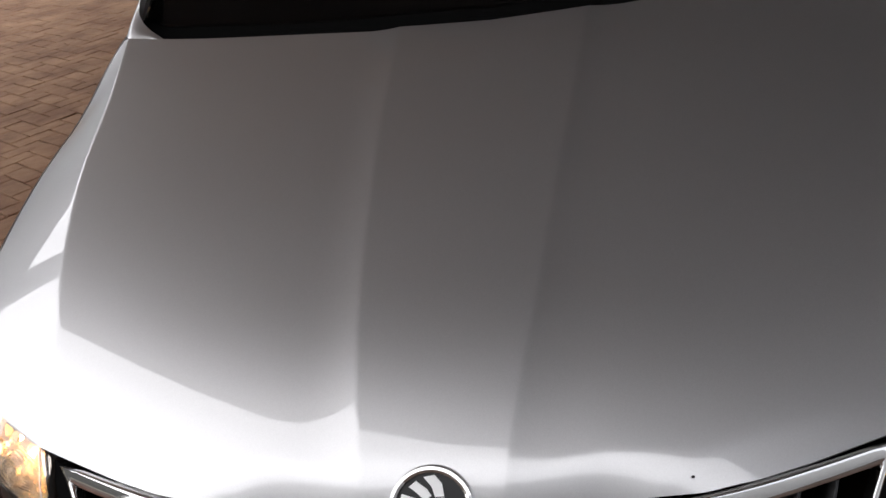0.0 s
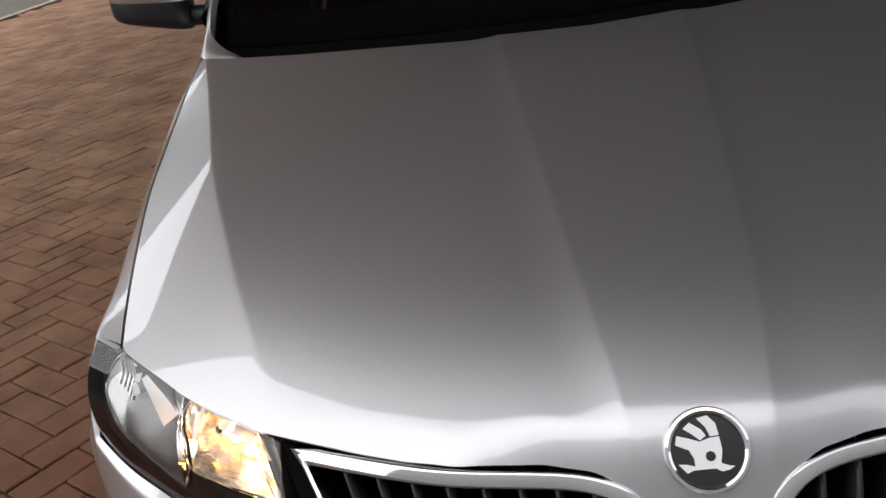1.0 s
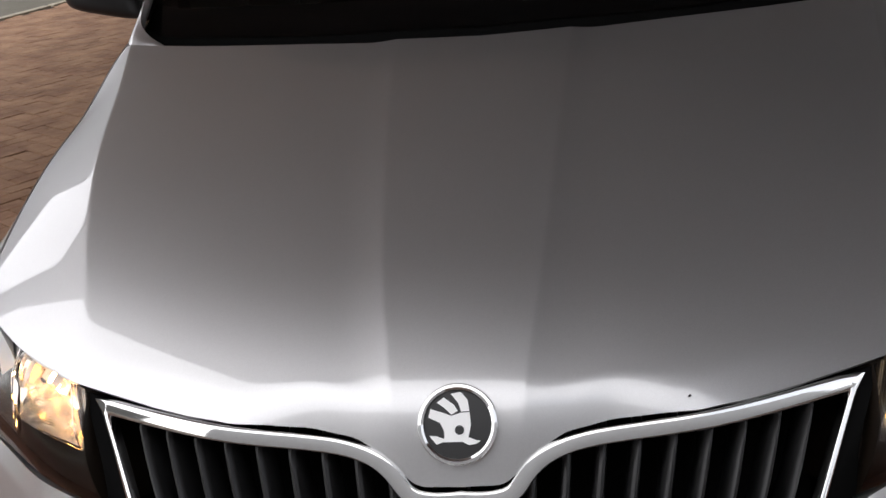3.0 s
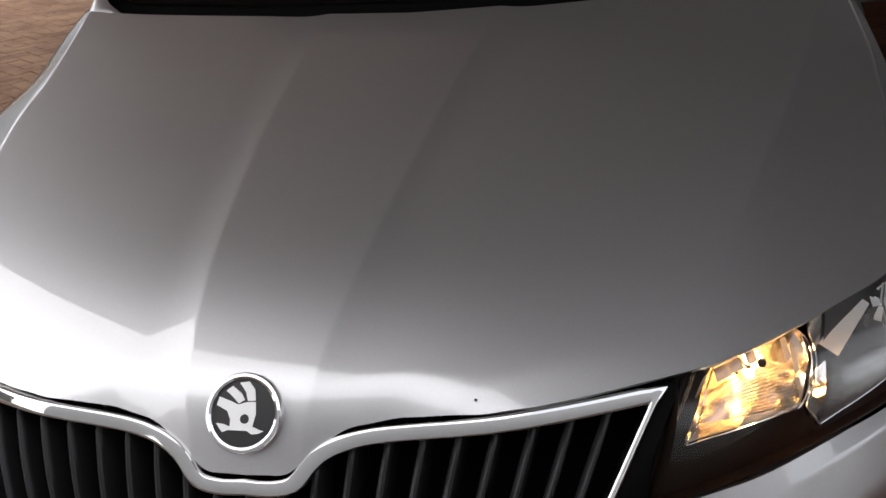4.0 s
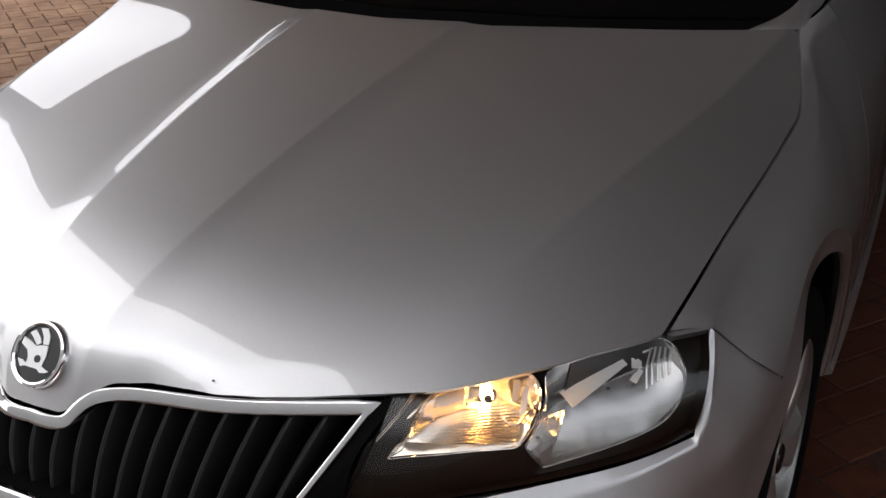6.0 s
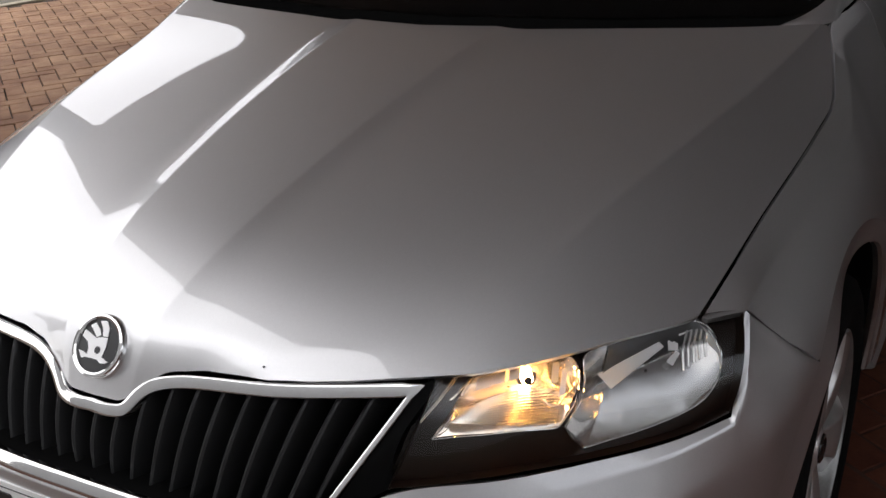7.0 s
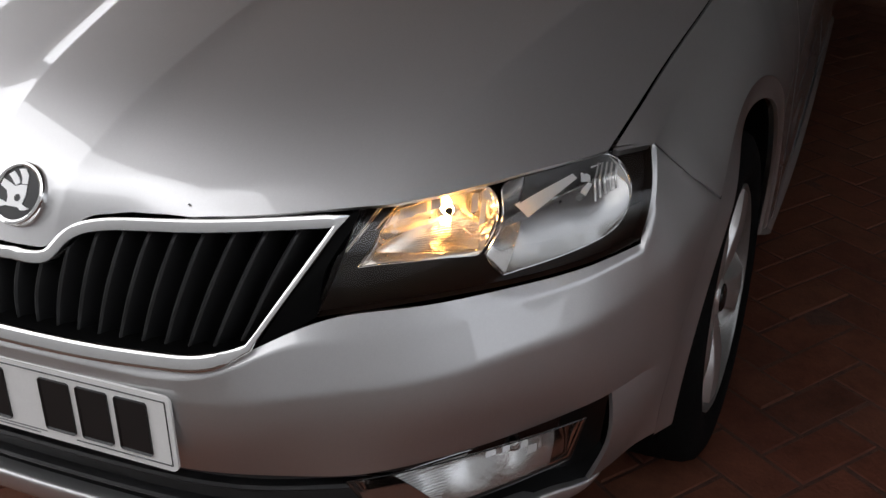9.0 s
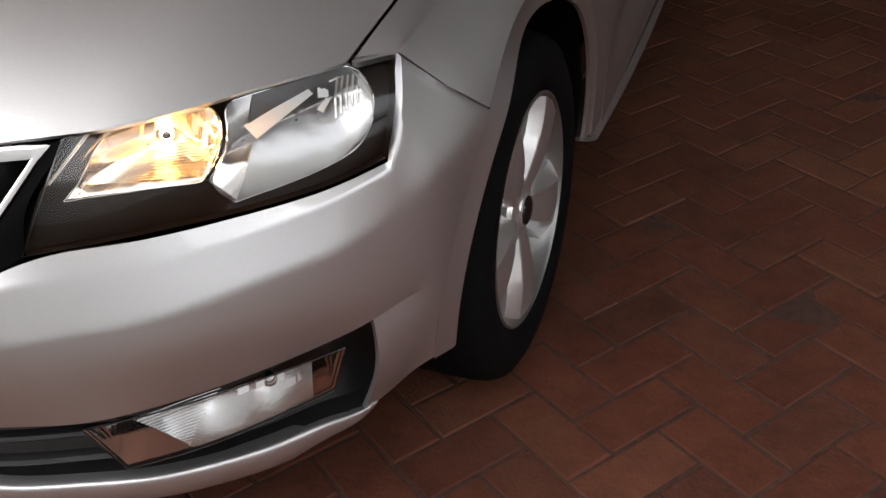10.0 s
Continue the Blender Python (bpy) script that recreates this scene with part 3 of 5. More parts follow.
for s in (1, -1):
    side = (lambda bm: bm) if s > 0 else mirrored
    lamp = part("headlight", side(sheet(lens_grid(30, 12, 0.19, 0.03), flip=True)), SMOKE, car, "clear headlight with glowing amber inner lamp")
    # rim wall between the cover's edge and the housing
    a, b = lens_grid(30, 12, 0.002), lens_grid(30, 12, 0.19, 0.03)
    edge = lambda g: np.vstack([g[0], g[1:, -1], g[-1, -2::-1], g[-2:0:-1, 0]])
    ea, eb = edge(a), edge(b)
    ea, eb = np.vstack([ea, ea[:1]]), np.vstack([eb, eb[:1]])
    part("housing_wall", side(sheet(np.stack([ea, ea * .5 + eb * .5, eb]))), SMOKE, lamp)
    cover = part("lens", side(sheet(lens_grid(), flip=True)), LENS, lamp, "clear moulded cover")
    cover.visible_shadow = False
    g = lens_grid(60, 30)

    def at(u, w, inset):
        """A point behind the cover, u along it and w down it."""
        i, j = min(max(w, 0) * 29, 28.999), min(max(u, 0) * 59, 58.999)
        a, b = i - int(i), j - int(j)
        i, j = int(i), int(j)
        p = (g[i, j] * (1 - b) + g[i, j + 1] * b) * (1 - a) + (g[i + 1, j] * (1 - b) + g[i + 1, j + 1] * b) * a
        return p - np.array((0.62, -0.78, 0.1)) * inset
    inner_line = round_loop([(.075, .59), (.085, .55), (.11, .34), (.12, .22), (.15, .06), (.16, .05), (.25, .05), (.36, .05), (.41, .06), (.45, .14), (.47, .28), (.47, .44), (.46, .56), (.443, .66), (.435, .675), (.42, .675), (.32, .64), (.22, .62), (.13, .60), (.085, .595)])
    outer_line = round_loop([(.478, .10), (.50, .07), (.55, .06), (.67, .05), (.81, .055), (.86, .08), (.905, .17), (.935, .33), (.945, .50), (.935, .66), (.905, .79), (.86, .84), (.78, .875), (.70, .90), (.60, .925), (.56, .94), (.55, .94), (.535, .905), (.50, .82), (.465, .70), (.460, .68), (.475, .58), (.488, .46), (.486, .28)])

    def inner_depth(u, w):
        wr = np.interp(u, (.08, .12, .21, .30, .37, .45), (.50, .36, .33, .30, .33, .46))
        v = np.clip((w - .05) / (wr - .05), 0, 1) if w < wr else np.clip((.66 - w) / (.66 - wr), 0, 1) ** 1.3
        return .018 + .038 * v * max(0, 1 - (abs(u - .275) / .205) ** 4)

    def outer_depth(u, w):
        wr = np.interp(u, (.47, .55, .80, .95), (.52, .43, .34, .32))
        we = np.interp(u, (.46, .55, .70, .86, .945), (.70, .94, .90, .84, .6))
        v = np.clip((w - .05) / (wr - .05), 0, 1) if w < wr else np.clip((we - w) / (we - wr), 0, 1) 
        return .018 + .022 * v * max(0, 1 - (abs(u - .705) / .245) ** 4)

    for name_, line_, mid_, depth_, mat_, label_ in (("inner_reflector", inner_line, (.28, .34), inner_depth, GLOW_REFLECTOR, "chromed reflector tinted as if lit amber"), ("outer_reflector", outer_line, (.71, .42), outer_depth, REFLECTOR, "clear chromed main reflector")):
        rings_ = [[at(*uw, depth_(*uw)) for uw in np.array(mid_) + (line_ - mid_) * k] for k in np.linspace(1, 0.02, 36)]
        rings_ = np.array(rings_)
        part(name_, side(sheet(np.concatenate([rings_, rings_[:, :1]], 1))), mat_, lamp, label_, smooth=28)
        part("bezel", side(tube(np.array([at(*uw, .017) for uw in line_]), 0.0008, 6, closed=True)), CHROME, lamp, "thin bright bezel")
    # lit bulb behind its cap
    c0, c1 = at(.325, .27, .050), at(.318, .25, .030)
    axis_ = (c1 - c0) / np.linalg.norm(c1 - c0)
    part("bulb_socket", side(tube(np.array([c0 - axis_ * .004, c0 + axis_ * .004]), [.015, .012], 16)), CHROME, lamp)
    part("bulb", side(tube(np.array([c0 + axis_ * v for v in (.004, .006, .012, .016)]), [.004, .0075, .0075, .005], 12)), BULB, lamp, "glowing amber bulb")
    part("bulb_cap", side(tube(np.array([c0 + axis_ * v for v in (.016, .018, .022, .024)]), [.0045, .0055, .0045, .0015], 14)), GLOSS_BLACK, lamp, "dark bulb cap")
    # ring round the bulb's own bowl
    arc_ = round_loop([(.35, .10), (.41, .075), (.448, .16), (.462, .30), (.452, .44), (.42, .52), (.375, .42), (.345, .25)], 64)[:44]
    part("bowl_ring", side(tube(np.array([at(*uw, inner_depth(*uw) - .003) for uw in arc_]), .0012, 7)), GLOW_REFLECTOR, lamp)
    # fan of steps below the bulb
    steps_ = 13
    for k in range(steps_):
        q0, q1 = .40 + .24 * k / steps_, .40 + .24 * (k + .80) / steps_
        rows_ = []
        for m_ in (0, .5, 1):
            row_ = []
            for v in np.linspace(0, 1, 16):
                u = .115 + (.435 - .115) * v
                w = .50 + ((q0 + (q1 - q0) * m_) - .50) * v ** .8 - .07 * math.sin(math.pi * v) * (1 - k / steps_) + .003 * (m_ - .5)
                row_.append(at(u, w, inner_depth(u, w) - .0012 - .0030 * (1 - m_) * v))
            rows_.append(row_)
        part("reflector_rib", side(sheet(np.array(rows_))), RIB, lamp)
    # facets above the bulb, near-white for their patches of reflected sky
    for u0, w0, du, dw in ((.17, .17, .030, .045), (.21, .15, .026, .04), (.255, .12, .022, .05), (.39, .20, .014, .09), (.425, .30, .012, .12)):
        p_ = [at(u0 - du * .5, w0 + dw, inner_depth(u0, w0) - .014), at(u0 + du, w0 + dw * .8, inner_depth(u0, w0) - .014), at(u0 + du, w0 - dw, inner_depth(u0, w0) - .008), at(u0 - du * .5, w0 - dw * .7, inner_depth(u0, w0) - .008)]
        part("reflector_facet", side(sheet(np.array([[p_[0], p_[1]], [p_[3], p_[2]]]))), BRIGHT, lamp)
    # grey sheet and white stepped band before it, drawn as the main reflector's reflections
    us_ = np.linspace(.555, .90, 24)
    part("upper_reflection", side(sheet(np.array([[at(u, .055 + (np.interp(u, (.555, .60, .90), (.36, .36, .27)) - .055) * k, outer_depth(u, .055 + (np.interp(u, (.555, .60, .90), (.36, .36, .27)) - .055) * k) - .002) for u in us_] for k in np.linspace(0, 1, 7)]))), DARK_REFLECTION, lamp, "grey sheet drawn as the main reflector's dark reflection")
    nb = np.array((.08, -.72, .69))
    for u0, w0, u1, w1, hw, teeth in ((.560, .375, .735, .165, .0110, 9), (.765, .225, .80, .26, .0050, 2), (.80, .15, .845, .14, .0035, 3), (.775, .38, .80, .30, .0035, 1)):
        p_, q_ = np.array(at(u0, w0, .024)), np.array(at(u1, w1, .024))
        d_ = (q_ - p_) / np.linalg.norm(q_ - p_)
        e_ = np.cross(nb, d_)
        e_ /= np.linalg.norm(e_)
        vs = np.linspace(0, 1, teeth * 8 + 1)
        saw = .55 * (1 - np.abs(((vs * teeth) % 1) - .3) / .7)
        rows_ = [[p_ * (1 - v) + q_ * v + e_ * hw * m_ * (1.1 - .3 * v + (sw if m_ > 0 else 0)) for v, sw in zip(vs, saw)] for m_ in (-1, 0, 1)]
        part("reflection_band", side(sheet(np.array(rows_), flip=True)), GLINT_WHITE, lamp)
    # white crescent painted as the reflection along the outer rim
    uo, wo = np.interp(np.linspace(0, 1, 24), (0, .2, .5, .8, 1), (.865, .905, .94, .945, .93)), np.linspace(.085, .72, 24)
    part("edge_glint", side(sheet(np.stack([[at(u, w, .0175) for u, w in zip(uo, wo)], [at(u - .020 * math.sin(math.pi * (.10 + .85 * k / 23)), w + .01, .032) for k, (u, w) in enumerate(zip(uo, wo))]]))), GLINT_WHITE, lamp)
    for k in range(5):
        u = .83 + .017 * k
        part("reflector_flute", side(tube(np.array([at(u, w, outer_depth(u, w) - .002) for w in np.linspace(.14 + .01 * k, .50 - .02 * k, 8)]), .0016, 6)), BRIGHT, lamp)
    for k in range(20):
        v = k / 19
        p_, q_ = (.486 + .088 * v, .52 - .02 * v), (.468 + .085 * v, .70 + .22 * v)
        part("lens_rib", side(tube(np.array([at(p_[0] + (q_[0] - p_[0]) * j, p_[1] + (q_[1] - p_[1]) * j, outer_depth(p_[0] + (q_[0] - p_[0]) * j, p_[1] + (q_[1] - p_[1]) * j) - .0005) for j in np.linspace(0, 1, 5)]), .0012, 6)), CHROME, lamp)
    us = np.linspace(0, 1, 81)
    wb = np.interp(us, (0, .08, .13, .22, .32, .44, .465, .50, .55, .59, .70, .81, .90, .94, 1.0), (.585, .585, .605, .625, .645, .685, .705, .825, .945, .925, .905, .865, .81, .66, .62))
    fascia = np.stack([[at(u, w0 + (1 - w0) * k * .99, .022 - .006 * k) for u, w0 in zip(us, wb)] for k in np.linspace(0, 1, 6)])
    part("lower_trim", side(sheet(fascia)), SMOKE, lamp, "smoked lower trim")
    for us_, ws_ in ((((0, .0), (.08, .0)), ((.15, .04), (.12, .22), (.11, .34), (.08, .585))), (((1.0, .0), (1.0, .65)), ((.89, .10), (.94, .34), (.94, .66)))):
        e0, e1 = np.array(us_), np.array(ws_)
        wv = np.linspace(0, .62, 14)
        col0 = np.interp(wv, (0, .62), (us_[0][0], us_[0][0]))
        col1 = np.interp(wv, e1[:, 1], e1[:, 0])
        part("side_trim", side(sheet(np.stack([[at(c0 * (1 - k) + c1 * k, w, .024) for k in np.linspace(0, 1, 5)] for c0, c1, w in zip(col0, col1, wv)]))), SMOKE, lamp)
    for u0, w0, u1, w1 in ((.012, .40, .075, .06), (.018, .41, .085, .06)):
        part("light_blade", side(tube(np.array([at(u0 + (u1 - u0) * v, w0 + (w1 - w0) * v, .016) for v in np.linspace(0, 1, 6)]), .0009, 6)), GLOW_REFLECTOR, lamp)
    part("light_blade", side(sheet(np.array([[at(.09 + .05 * v + dv, .26 - .20 * v, .017 + abs(dv) * .3) for v in np.linspace(0, 1, 6)] for dv in (-.006, 0, .006)]))), GLOW_REFLECTOR, lamp)

# radiator grille
TOP_STRIP = [(0, .089, .647), (.040, .0895, .6475), (.053, .0925, .651), (.068, .1015, .666), (.090, .1125, .6825), (.115, .121, .6895), (.16, .129, .6945), (.25, .138, .7015), (.33, .164, .7035), (.421, .206, .703)]
SIDE_STRIP = [(.421, .206, .703), (.398, .168, .664), (.372, .124, .620), (.348, .085, .579)]
BOTTOM_STRIP = [(.348, .085, .579), (.31, .060, .566), (.25, .047, .561), (.15, .037, .560), (0, .034, .560)]
half = np.array(TOP_STRIP + SIDE_STRIP + BOTTOM_STRIP)
loop = np.vstack([half, half[-2:0:-1] * (-1, 1, 1)])
grille = part("grille", sheet(loft([np.array([(-.41, .27, .70), (-.2, .24, .70), (0, .22, .68), (.2, .24, .70), (.41, .27, .70)]), np.array([(-.38, .21, .58), (-.2, .17, .57), (0, .15, .57), (.2, .17, .57), (.38, .21, .58)]), np.array([(-.37, .10, .545), (-.2, .07, .535), (0, .055, .535), (.2, .07, .535), (.37, .10, .545)])], 24, 12)), DARK, car, "black slatted radiator grille in a chrome surround")


def strip(path, width, depth):
    """A flat bright strip with rounded edges, swept along a closed path."""
    p = np.asarray(path, float)
    n = len(p)
    sec = [(-.5, -.9), (-.5, -.1), (-.42, .06), (-.25, .12), (.25, .12), (.42, .06), (.5, -.1), (.5, -.9)]
    bm = bmesh.new()
    rings = []
    for i in range(n):
        d0, d1 = Vector(p[i] - p[i - 1]).normalized(), Vector(p[(i + 1) % n] - p[i]).normalized()
        d = (d0 + d1).normalized()
        mitre = 1 / max(0.42, d.dot(d0))
        nn = Vector((0.45 * p[i][0] / 0.4, -1, 0.55)).normalized()
        w = d.cross(nn).normalized()
        nn = w.cross(d).normalized()
        rings.append([bm.verts.new(Vector(p[i]) + w * (a * width[i] * mitre) + nn * (b * depth)) for a, b in sec])
    for i in range(n):
        for k in range(len(sec) - 1):
            bm.faces.new((rings[i][k], rings[i][k + 1], rings[(i + 1) % n][k + 1], rings[(i + 1) % n][k]))
    bmesh.ops.recalc_face_normals(bm, faces=bm.faces[:])
    return bm


ring = np.vstack([smooth_line(TOP_STRIP, 60), smooth_line(SIDE_STRIP, 21)[1:], smooth_line(BOTTOM_STRIP, 40)[1:]])
wide = np.r_[np.full(58, .018), .016, .0145, np.full(18, .0080), .009, .0105, .0125, .015, .0175, .020, np.full(39, .0220)][:len(ring)]
ring, wide = np.vstack([ring, ring[-2:0:-1] * (-1, 1, 1)]), np.r_[wide, wide[-2:0:-1]]
part("chrome_surround", strip(ring, wide, 0.014), CHROME, grille, "polished chrome surround", smooth=40)
DARK_SLAT = material("grille_black", (0.020, 0.020, 0.0205), 0.36, spec=0.35)
tops, bots = np.array(TOP_STRIP), np.array(SIDE_STRIP + BOTTOM_STRIP)[::-1]
for i in range(-10, 11):
    xt, xb = i * 0.0377, i * 0.0325     # the slats fan out upwards
    yt, zt = (np.interp(abs(xt), tops[:, 0], tops[:, k]) for k in (1, 2))
    yb, zb = (np.interp(abs(xb), bots[:, 0], bots[:, k]) for k in (1, 2))
    g = []
    for w in np.linspace(0, 1, 15):
        x, z = xt * (1 - w) + xb * w, zt * (1 - w) + zb * w
        head = max(0, 1 - w / .16) ** 2
        yy = yt * (1 - w) + yb * w + 0.014 + 0.022 * w - 0.008 * math.sin(math.pi * w) + 0.030 * head
        sx = 0.0042 + 0.0012 * math.sin(math.pi * w)
        g.append([(x - sx * .8, yy + .055, z - .02), (x - sx, yy + .008, z), (x - sx * .6, yy + .002, z), (x, yy, z), (x + sx * .6, yy + .002, z), (x + sx, yy + .008, z), (x + sx * .8, yy + .055, z - .02)])
    part("slat", sheet(np.array(g)), DARK_SLAT, grille)


def cheek():
    """Black filler between grille and headlight."""
    a = [(.428, .208, .710), (.404, .168, .664), (.378, .124, .620), (.352, .088, .572)]
    b = [(.446, .222, .713), (.430, .190, .685), (.414, .160, .648), (.411, .146, .600)]
    return sheet(loft([np.array(a) + (0, .006, 0), np.array(b) + (0.002, .004, 0)], 16, 5), 0.02)


both("grille_cheek", cheek, DARK, car)

# badge
BC = Vector((0, 0.124, 0.7155))
badge_n = Vector((0, -0.80, 0.60)).normalized()
bu = Vector((1, 0, 0))
bv = badge_n.cross(bu).normalized()
badge = new("badge")
badge.parent = car
tagged(badge, "round chrome and black emblem")


def on_badge(a, b, h=0.0):
    return BC + bu * a + bv * b + badge_n * h


def badge_lathe(profile, steps=64):
    bm = lathe(profile, steps, "z")
    m = Matrix((bu, bv, badge_n)).transposed().to_4x4()
    m.translation = BC
    bmesh.ops.transform(bm, matrix=m, verts=bm.verts[:])
    return bm


part("ring", badge_lathe([(.0425, -.012), (.0425, .003), (.041, .0055), (.038, .0062), (.0355, .005), (.0345, .002)]), CHROME, badge, "chrome ring")
part("disc", badge_lathe([(0.0, .0030), (.020, .0029), (.0345, .0022), (.035, -.01)]), INK, badge, "black disc")


def blade(points):
    return prism([on_badge(a, b, .0026) for a, b in points], badge_n * 0.0016)


# matt white blades stand in for the bright reflection in chrome
for pts in ([(-52, 13), (-48, 28), (-26, 21), (-11, 15), (6, 20), (22, 21), (24, -2), (19, -23), (34, -29), (41, -30), (32, -35), (19, -37), (9, -31), (-28, -31), (-38, -35), (-51, -19), (-38, -20), (-24, -25), (-24, -12), (-31, 3)], [(-36, 39), (-24, 48), (-6, 35), (1, 24), (-10, 17), (-24, 30)], [(-11, 54), (7, 57), (19, 43), (22, 23), (7, 22), (2, 38)]):
    part("emblem_blade", blade([(a * .00058, b * .00058) for a, b in pts]), GLINT_WHITE, badge)
eye = badge_lathe([(0, .0048), (.0048, .0048), (.0050, .002)], 20)
bmesh.ops.translate(eye, verts=eye.verts[:], vec=bu * 0.002 - bv * 0.006)
part("emblem_dot", eye, INK, badge)

# number plate
PLATE_TILT = pose(0, 0.030, 0.4645, -4, 0, 0)
plate = new("number_plate")
plate.parent = car
tagged(plate, "white number plate with black bars")


def on_plate(bm):
    bmesh.ops.transform(bm, matrix=PLATE_TILT, verts=bm.verts[:])
    return bm


def round_rect(w, h, r, y0, y1, n=6):
    pts = []
    for cx, cz, a0 in ((w / 2 - r, h / 2 - r, 0), (-w / 2 + r, h / 2 - r, 90), (-w / 2 + r, -h / 2 + r, 180), (w / 2 - r, -h / 2 + r, 270)):
        for k in range(n + 1):
            a = radians(a0 + 90 * k / n)
            pts.append((cx + r * math.cos(a), y0, cz + r * math.sin(a)))
    return prism(pts, (0, y1 - y0, 0))


part("backing", on_plate(round_rect(.520, .111, .010, 0.003, -0.001)), PLATE, plate)
part("border_line", on_plate(tube(np.array([(v[0], -0.0012, v[1]) for v in [(-.252, .047), (.252, .047)]]), .0011, 4)), INK, plate)
for pts in ([(-.252, -.047), (-.10, -.047)], [(.10, -.047), (.252, -.047)], [(.252, -.047), (.252, .047)], [(-.252, -.047), (-.252, .047)]):
    part("border_line", on_plate(tube(np.array([(a, -.0012, b) for a, b in pts]), .0011, 4)), INK, plate)
for k, cx in enumerate((-.215, -.154, -.093, -.032, .077, .138, .199)):
    part("character_bar", on_plate(box(cx - .025 + (.012 if k in (2,) else 0), cx + .025 - (.012 if k in (2,) else 0), -.0016, -.0006, -.0395, .0395, .003, 1)), INK, plate)
for k in range(2):
    part("small_print_bar", on_plate(box(-.05 + .012 * k, .05 - .012 * k, -.0014, -.0008, -.0465 - .0045 * k, -.0445 - .0045 * k)), material("print_grey", (.25, .25, .25), .5) if k == 0 else bpy.data.materials["print_grey"], plate)

# fog lamps
FOG_REFLECTOR = material("satin_reflector", (0.80, 0.80, 0.79), 0.24, 0.85, bump=0.30, bump_scale=20)
END_MIRROR = material("mirrored_plastic", (0.72, 0.70, 0.68), 0.07, 1.0)
FOG_TOP = [(.446, .117, .375), (.52, .164, .380), (.60, .228, .386), (.66, .282, .391), (.703, .325, .395)]
FOG_BOT = [(.483, .132, .306), (.54, .174, .308), (.60, .228, .313), (.645, .276, .318), (.683, .318, .324)]
for s in (1, -1):
    side = (lambda bm: bm) if s > 0 else mirrored
    t0, b0 = np.array(FOG_TOP), np.array(FOG_BOT)
    ts, bs = smooth_line(t0, 41), smooth_line(b0, 41)
    back_ = np.array((-.03, .05, 0))
    fog = part("fog_lamp", side(sheet(np.stack([ts + back_ * 1.1 + (0, 0, -.006), (ts + bs) / 2 + back_ * 1.25, bs + back_ * 1.1 + (0, 0, .006)]))), GLOSS_BLACK, car, "clear rectangular fog lamp set in black trim")
    ea = np.vstack([ts, bs[::-1]])
    into = np.array((-.51, .86, 0))

    def fog_at(u, w, depth):
        j = min(max(u, 0) * 40, 39.999)
        i, f_ = int(j), j - int(j)
        a_, b_ = ts[i] * (1 - f_) + ts[i + 1] * f_, bs[i] * (1 - f_) + bs[i + 1] * f_
        return a_ * (1 - w) + b_ * w + into * depth + np.array((0, 0, .003 * (w - .5)))

    cut_l, cut_r = (lambda w: .17 + .13 * w), (lambda w: .86 + .03 * w)
    ws_ = np.linspace(0, 1, 25)

    def fog_depth(v, w):
        k = np.clip(w / .34, 0, 1) if w < .34 else np.clip((1 - w) / .66, 0, 1) ** 1.3
        return .004 + .020 * k * (1 - abs(2 * v - 1) ** 5) + .003 * math.sin(v * 17 + w * 3) * k

    part("reflector_bowl", side(sheet(np.array([[fog_at(cut_l(w) + (cut_r(w) - cut_l(w)) * v, w, fog_depth(v, w)) for v in np.linspace(0, 1, 49)] for w in ws_]))), FOG_REFLECTOR, fog, "bright fluted reflector", smooth=25)
    part("end_panel", side(sheet(np.array([[fog_at(cut_l(w) * v, w, .004) for v in np.linspace(0, 1, 7)] for w in ws_]))), END_MIRROR, fog, "mirrored end panel")
    part("end_panel", side(sheet(np.array([[fog_at(cut_r(w) + (1 - cut_r(w)) * v, w, .004) for v in np.linspace(0, 1, 7)] for w in ws_]))), END_MIRROR, fog, "mirrored end panel")
    for k in range(16):
        v = k / 15
        p_, q_ = (cut_l(.9 * v) + .006, .04 + .86 * v), (.50 - .21 * v, .05 + .88 * v)
        part("lens_rib", side(tube(np.array([fog_at(p_[0] + (q_[0] - p_[0]) * j, p_[1] + (q_[1] - p_[1]) * j, .004 + .012 * math.sin(math.pi * .5 * j) * (1 - v)) for j in np.linspace(0, 1, 5)]), .0006, 5)), BRIGHT, fog)
    for u0, w0, du, dw in ((.58, .22, .024, .06), (.65, .21, .018, .07), (.735, .24, .016, .09), (.775, .46, .024, .09), (.82, .36, .013, .13)):
        part("reflector_facet", side(sheet(np.array([[fog_at(u0 - du, w0 + dw, .010), fog_at(u0 + du, w0 + dw * .7, .010)], [fog_at(u0 - du * .7, w0 - dw, .015), fog_at(u0 + du * 1.1, w0 - dw * .8, .015)]]))), BRIGHT, fog)
    part("bulb", side(tube(np.array([fog_at(.69, .28, d) for d in (.030, .024, .016, .012)]), [.010, .011, .009, .003], 14)), CHROME, fog)
    cover = part("lens", side(sheet(loft([t0, (t0 + b0) / 2 + (.003, -.005, 0), b0], 30, 8), flip=True)), LENS, fog)
    cover.visible_shadow = False
    part("lens_rim", side(tube(ea, .0010, 6, closed=True)), GLOSS_BLACK, fog)

# wheels
BARREL = material("rim_barrel", (0.30, 0.30, 0.29), 0.35, 0.8, vary=.15, scale=20)


